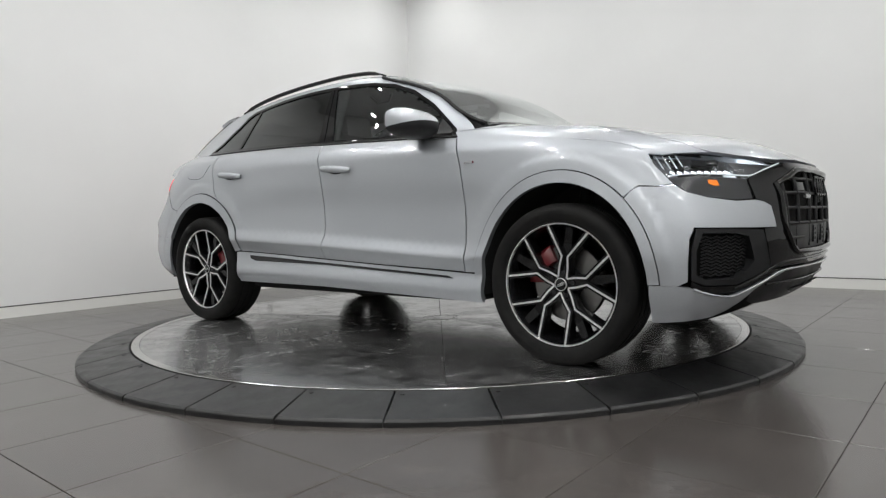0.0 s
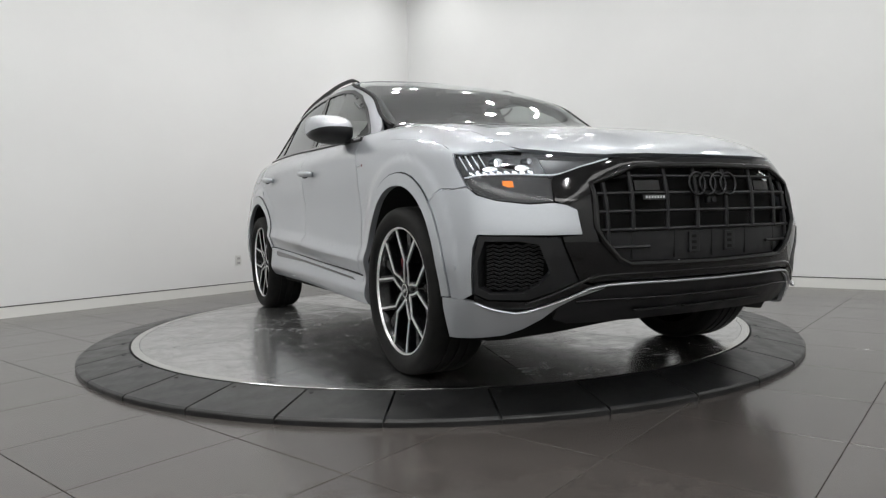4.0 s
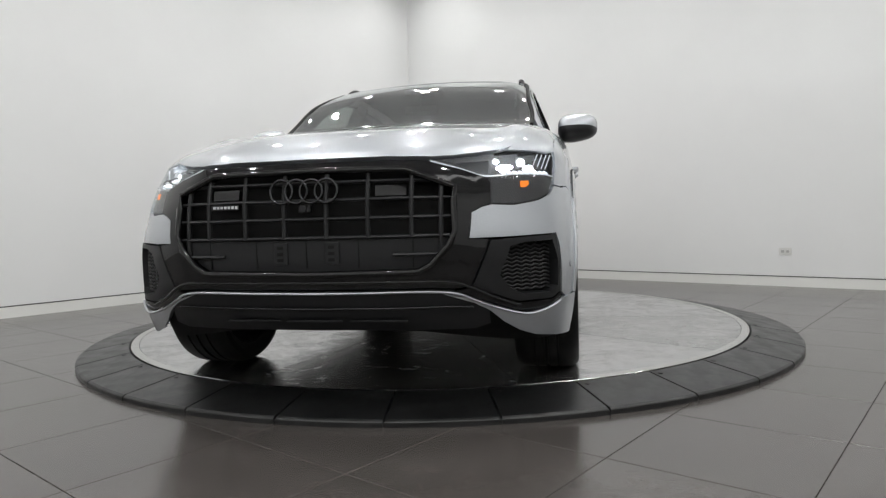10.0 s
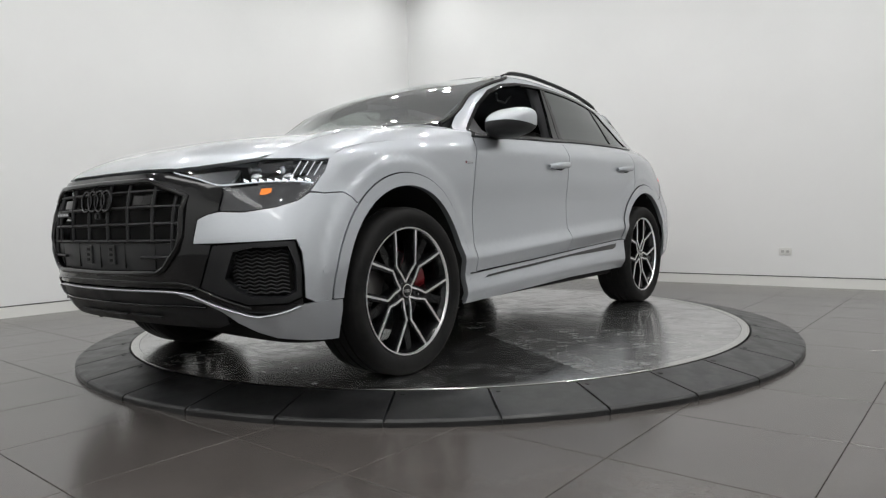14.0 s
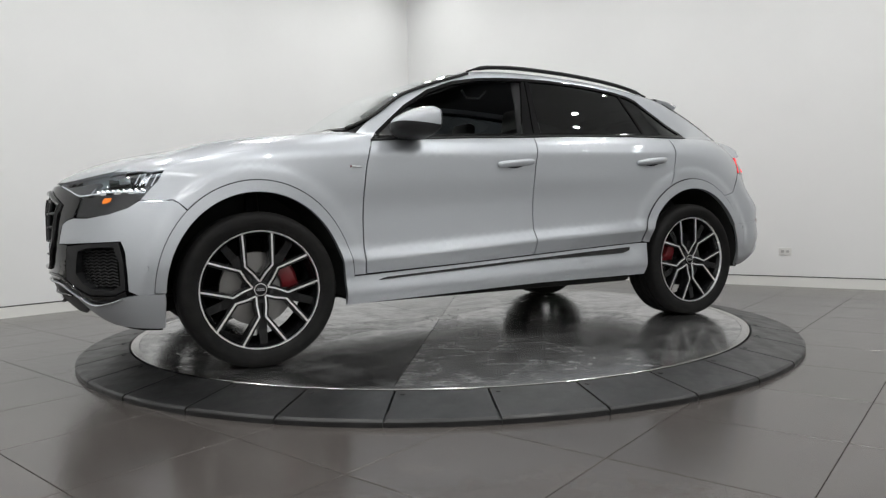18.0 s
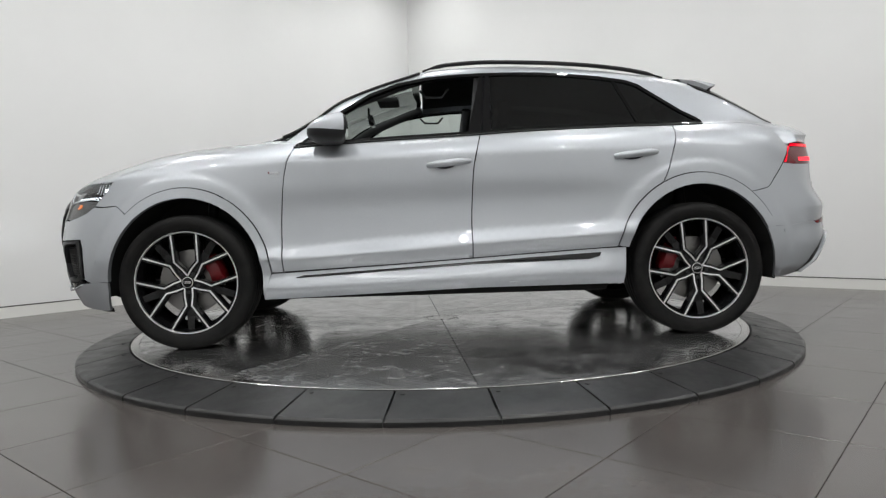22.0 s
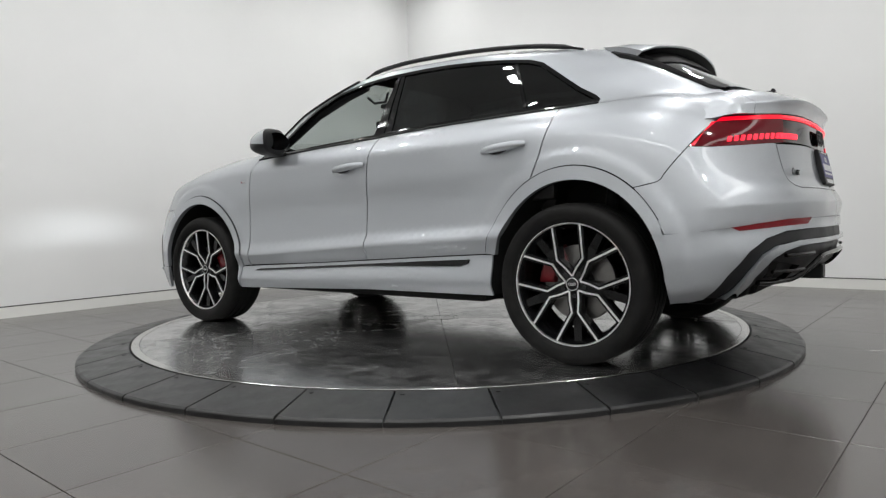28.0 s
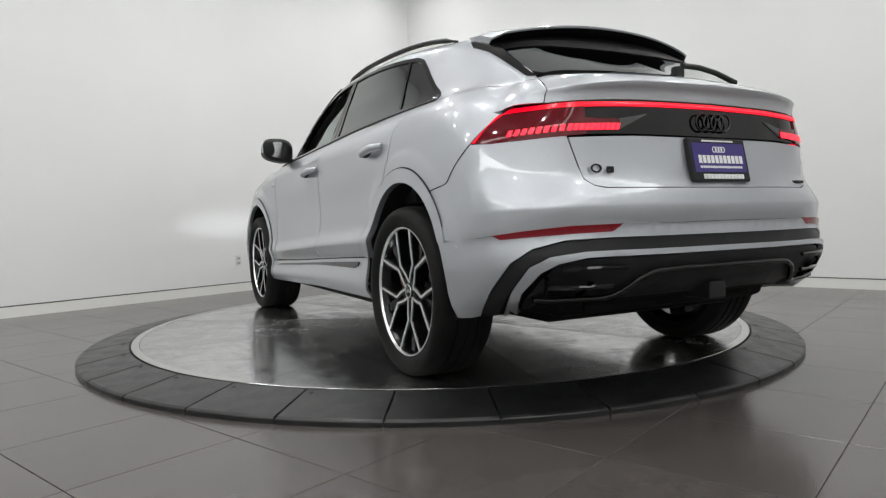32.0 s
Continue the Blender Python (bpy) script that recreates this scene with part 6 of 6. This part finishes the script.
    part("tow_hitch", bm, SATIN_BLACK, car)
    bm = bmesh.new()
    box(bm, (-2.22, -.50, .320), (-1.95, .50, .395), .03)
    part("rear_silencer", bm, VOID, car)
    for s in (1, -1):
        bm = bmesh.new()
        c = [(.62, .475), (.78, .50), (.76, .43), (.64, .415)]
        rows = [[bm.verts.new((R(y, z)[0] - d, y * s, z)) for y, z in (c if k == 0 else [(a * .98 + .014, b * .98 + .009) for a, b in c])] for k, d in ((0, -.02), (0, .012), (1, .012), (1, -.02))]
        for a, b in zip(rows, rows[1:]):
            for i in range(4):
                bm.faces.new((a[i], a[(i + 1) % 4], b[(i + 1) % 4], b[i]))
        bmesh.ops.recalc_face_normals(bm, faces=bm.faces)
        part("exhaust_trim", bm, GLOSS_BLACK, car)
    # plate
    tilt = Matrix.Translation((-2.446, 0, .922)) @ pose(0, 0, 0, 0, 12)
    bm = bmesh.new()
    box(bm, (-.006, -.162, -.088), (.02, .162, .088), .006, tilt)
    plate = part("plate_frame", bm, SATIN_BLACK, car, "black dealer plate frame")
    def flat(name, y0, y1, z0, z1, mat, d=-.0075):
        bm = bmesh.new()
        box(bm, (d, y0, z0), (-.005, y1, z1), 0, tilt)
        part(name, bm, mat, plate)
    flat("plate_field", -.147, .147, -.052, .066, PLATE_BLUE)
    def bars(z0, z1, y0, y1, n, d=-.0085, keep=.75):
        w = (y1 - y0) / n
        for i in range(n):
            flat("plate_bar", y0 + i * w, y0 + (i + keep) * w, z0, z1, PLATE_WHITE, d)
    bars(-.016, .016, -.128, .126, 11)
    bars(-.036, -.027, -.12, .12, 18)
    bars(-.079, -.060, -.12, .11, 12, keep=.8)
    bars(.072, .078, -.09, .09, 14)
    for y in (-.024, -.008, .008, .024):
        bm = bmesh.new()
        lathe(bm, [(.009, 0), (.009, .0015), (.0125, .0015), (.0125, 0)], 18, tilt @ Matrix.Translation((-.0075, y, .040)) @ pose(0, 0, 0, 0, -90))
        part("plate_emblem", bm, PLATE_WHITE, plate)
    # model badge, as plain shapes
    def oval(y, z, w, h, t):
        q = Vector(R(y, z))
        bm = bmesh.new()
        prof = [(1 + t * math.cos(a), 0.5 * t * math.sin(a)) for a in [2 * math.pi * i / 8 for i in range(8)]]
        lathe(bm, prof, 28, Matrix.Translation((q.x - .010, y, z)) @ pose(0, 0, 0, 0, 90) @ Matrix.Diagonal((h, w, .012, 1)), closed=True)
        part("model_badge", bm, GLOSS_BLACK, car, smooth=60)
    oval(.578, .887, .022, .0135, .22)
    q = Vector(R(.522, .882))
    bm = bmesh.new()
    box(bm, (q.x - .011, .506, .871), (q.x - .002, .538, .894), .003)
    part("model_badge", bm, GLOSS_BLACK, car)
    q = Vector(R(-.53, .835))
    bm = bmesh.new()
    box(bm, (q.x - .005, -.575, .833), (q.x + .004, -.50, .845), .001)
    part("name_badge", bm, DARK_CHROME, car)
    for s in (1, -1):
        p, n = on_body("rear_corner", (-2.02, .975, .602))
        bm = bmesh.new()
        tube(bm, .012, .010, Matrix.Translation((p.x, p.y * s, p.z)) @ Vector((n.x, n.y * s, n.z)).to_track_quat("Z", "Y").to_matrix().to_4x4(), 18)
        part("parking_sensor", bm, PAINT, car, smooth=30)


build_rear()


# ---- mirrors, handles, badges ----
def build_fittings():
    for s in (1, -1):
        bm = bmesh.new()
        bmesh.ops.create_uvsphere(bm, u_segments=28, v_segments=18, radius=1)
        for v in bm.verts:
            x, y, z = v.co
            f = lambda t, k: math.copysign(abs(t) ** k, t)
            x, y, z = f(x, .70), f(y, .75), f(z, .62)
            if x < 0:
                x *= .42                          # flat at the back, where the glass is
            front = max(0.0, x)
            v.co = (.592 + (.178 if x > 0 else .105) * x - .040 * y * abs(y), s * (.998 + .118 * y), 1.250 + .084 * z * (1 - .10 * y) * (1 - .40 * front * front) + .010 * y - .020 * front)
        for at, way in (((.6, 0, 1.230), (-.10, 0, 1)), ((.585, s * .998, 1.25), (1, s * .34, 0))):
            bmesh.ops.bisect_plane(bm, geom=bm.verts[:] + bm.edges[:] + bm.faces[:], plane_co=at, plane_no=way)
        bmesh.ops.recalc_face_normals(bm, faces=bm.faces)
        for f in bm.faces:
            c = f.calc_center_median()
            f.material_index = 1 if c.z < 1.230 + .10 * (c.x - .6) or c.x < .585 - .34 * (abs(c.y) - .998) else 0
        housing = part("wing_mirror", bm, [PAINT, SATIN_BLACK], car, "silver wing mirror with black underside", smooth=50)
        bm = bmesh.new()
        tube(bm, 1, .004, Matrix.Translation((.547, s * .995, 1.250)) @ pose(0, 0, 0, 0, 90) @ Matrix.Diagonal((.058, .094, 1, 1)), 28)
        part("mirror_glass", bm, CHROME, housing, "mirror glass")
        bm = bmesh.new()
        box(bm, (.585, min(s * .87, s * .98), 1.163), (.70, max(s * .87, s * .98), 1.190), .012)
        part("mirror_foot", bm, SATIN_BLACK, housing)
        for x0, x1, z0, z1 in ((-.163, .086, 1.052, 1.030), (-1.260, -1.011, 1.080, 1.058)):
            pts = []
            for k in np.linspace(0, 1, 14):
                x, z = x0 + (x1 - x0) * k, z0 + (z1 - z0) * k
                p, n = on_body("side", (x, z))
                o = .006 + .034 * (1 - abs(2 * k - 1) ** 3.5)
                pts.append((p.x, (p.y + o) * s, p.z))
            grip = [(p[0], p[1] - .012 * s, p[2] - .021 + .008 * abs(2 * k / 7 - 1) ** 2) for k, p in enumerate(pts[4:12])]
            strip_curve("handle_grip", grip, lambda k: .002 + .009 * (1 - abs(2 * k - 1) ** 2), SATIN_BLACK, car, mirror=False, segs=8)
            strip_curve("door_handle", pts, lambda k: .012 + .007 * (1 - abs(2 * k - 1) ** 3), PAINT, car, mirror=False, segs=12, flat=1.15, label="silver door handle")
        p, n = on_body("side", (.985, 1.008))
        bm = bmesh.new()
        box(bm, (.945, p.y * s - .004, 1.003), (1.0, p.y * s + .004, 1.014), .001)
        part("wing_badge", bm, SILVER_REFLECTOR, car)
        bm = bmesh.new()
        box(bm, (1.002, p.y * s - .004, 1.003), (1.008, p.y * s + .004, 1.016), .001)
        part("wing_badge", bm, CALIPER_RED, car, "small red badge mark")
    # fuel flap on the right flank
    line = [Vector(S(x, z)) for x, z in round_curve([(-1.715, 1.10), (-1.69, 1.078), (-1.56, 1.067), (-1.50, 1.078), (-1.455, 1.12), (-1.43, 1.168)], .02)]
    strip_curve("fuel_flap_joint", [(p.x, -p.y - .0003, p.z) for p in line], .0016, VOID, car, mirror=False, segs=5)


build_fittings()


# ---- interior seen through the glass ----
def build_interior():
    bm = bmesh.new()
    rows = []
    for x in np.linspace(.10, -1.62, 14):
        rows.append([bm.verts.new((x, y, on_body("top", (x, y))[0].z - .035)) for y in np.linspace(-.60, .60, 13)])
    for a, b in zip(rows, rows[1:]):
        for i in range(len(a) - 1):
            bm.faces.new((a[i], b[i], b[i + 1], a[i + 1]))
    bmesh.ops.solidify(bm, geom=bm.faces[:], thickness=.012)
    part("headliner", bm, HEADLINER, car, smooth=40)
    bm = bmesh.new()
    box(bm, (.52, -.78, .92), (1.02, .78, 1.145), .05)
    part("dashboard", bm, LEATHER, car, smooth=40)
    bm = bmesh.new()
    lathe(bm, [(.175 + .014 * math.cos(a), .014 * math.sin(a)) for a in [2 * math.pi * i / 8 for i in range(8)]], 36, pose(.46, .38, 1.085, 0, -66), closed=True)
    tube(bm, .06, .05, pose(.47, .38, 1.08, 0, -66), 20)
    box(bm, (-.012, -.17, -.01), (.012, .17, .01), .005, pose(.465, .38, 1.085, 0, 24))
    part("steering_wheel", bm, LEATHER, car, smooth=40)
    def seat(x, y, w, back_top, name="seat"):
        bm = bmesh.new()
        box(bm, (x - .25, y - w, .62), (x + .28, y + w, .80), .05)
        box(bm, (-.07, -w, 0), (.07, w, .60), .05, Matrix.Translation((x - .27, y, .74)) @ pose(0, 0, 0, 0, -16))
        ob = part(name, bm, LEATHER, car, "black leather seat", smooth=40)
        bm = bmesh.new()
        box(bm, (-.05, -.13, 0), (.05, .13, .19), .04, Matrix.Translation((x - .43, y, back_top)) @ pose(0, 0, 0, 0, -8))
        part("headrest", bm, LEATHER, ob, smooth=40)
    for y in (-.38, .38):
        seat(.02, y, .25, 1.28)
        seat(-.92, y, .27, 1.22, "rear_seat")
    bm = bmesh.new()
    box(bm, (-.02, -.11, -.033), (.02, .11, .033), .012, pose(.47, 0, 1.43, 0, 10))
    tube(bm, .008, .1, pose(.49, 0, 1.475), 10)
    part("rear_view_mirror", bm, GLOSS_BLACK, car, smooth=40)
    bm = bmesh.new()
    box(bm, (.27, -.13, 1.545), (.42, .13, 1.58), .012)
    part("overhead_console", bm, HEADLINER, car)
    for s in (1, -1):
        strip_curve("grab_handle", [(.12, s * .585, 1.53), (.08, s * .565, 1.49), (-.02, s * .565, 1.488), (-.06, s * .59, 1.535)], .008, HEADLINER, car, mirror=False)
        strip_curve("inner_pillar", [tuple(Vector(on_body("front_top", p)[0]) - Vector((.03, s * .03, .03))) for p in ((.93, s * .735, 1.23), (.75, s * .715, 1.35), (.54, s * .69, 1.46), (.30, s * .66, 1.57), (.13, s * .63, 1.62))], .032, HEADLINER, car, mirror=False)
        strip_curve("inner_pillar", [(-.20, s * .80, 1.20), (-.235, s * .72, 1.42), (-.26, s * .63, 1.60)], .04, HEADLINER, car, mirror=False)
        bm = bmesh.new()
        box(bm, (-1.35, min(s * .76, s * .82), .80), (.80, max(s * .76, s * .82), 1.19), .02)
        part("door_card", bm, LEATHER, car, smooth=40)


build_interior()



# ---- motion: the deck and the car on it turn clockwise, slowly from the start ----
def heading(t):
    start = [(0.0, -38.54), (0.25, -39.62), (0.5, -40.94), (0.75, -42.40), (1.0, -43.97)]
    for s, a in start:
        if abs(s - t) < 1e-6:
            return a
    return -37.60 - 6.411 * t


def motions():
    times = [0.0, 0.25, 0.5, 0.75] + [1.0 + 0.5 * i for i in range(63)]
    walk(deck, [(t, pose(0, 0, 0, 0, 0, heading(t))) for t in times])
    walk(car, [(t, pose(0, 0, 0, 0, 0, heading(t)) @ pose(-0.0116, 0.0046, 0.0)) for t in times])


motions()
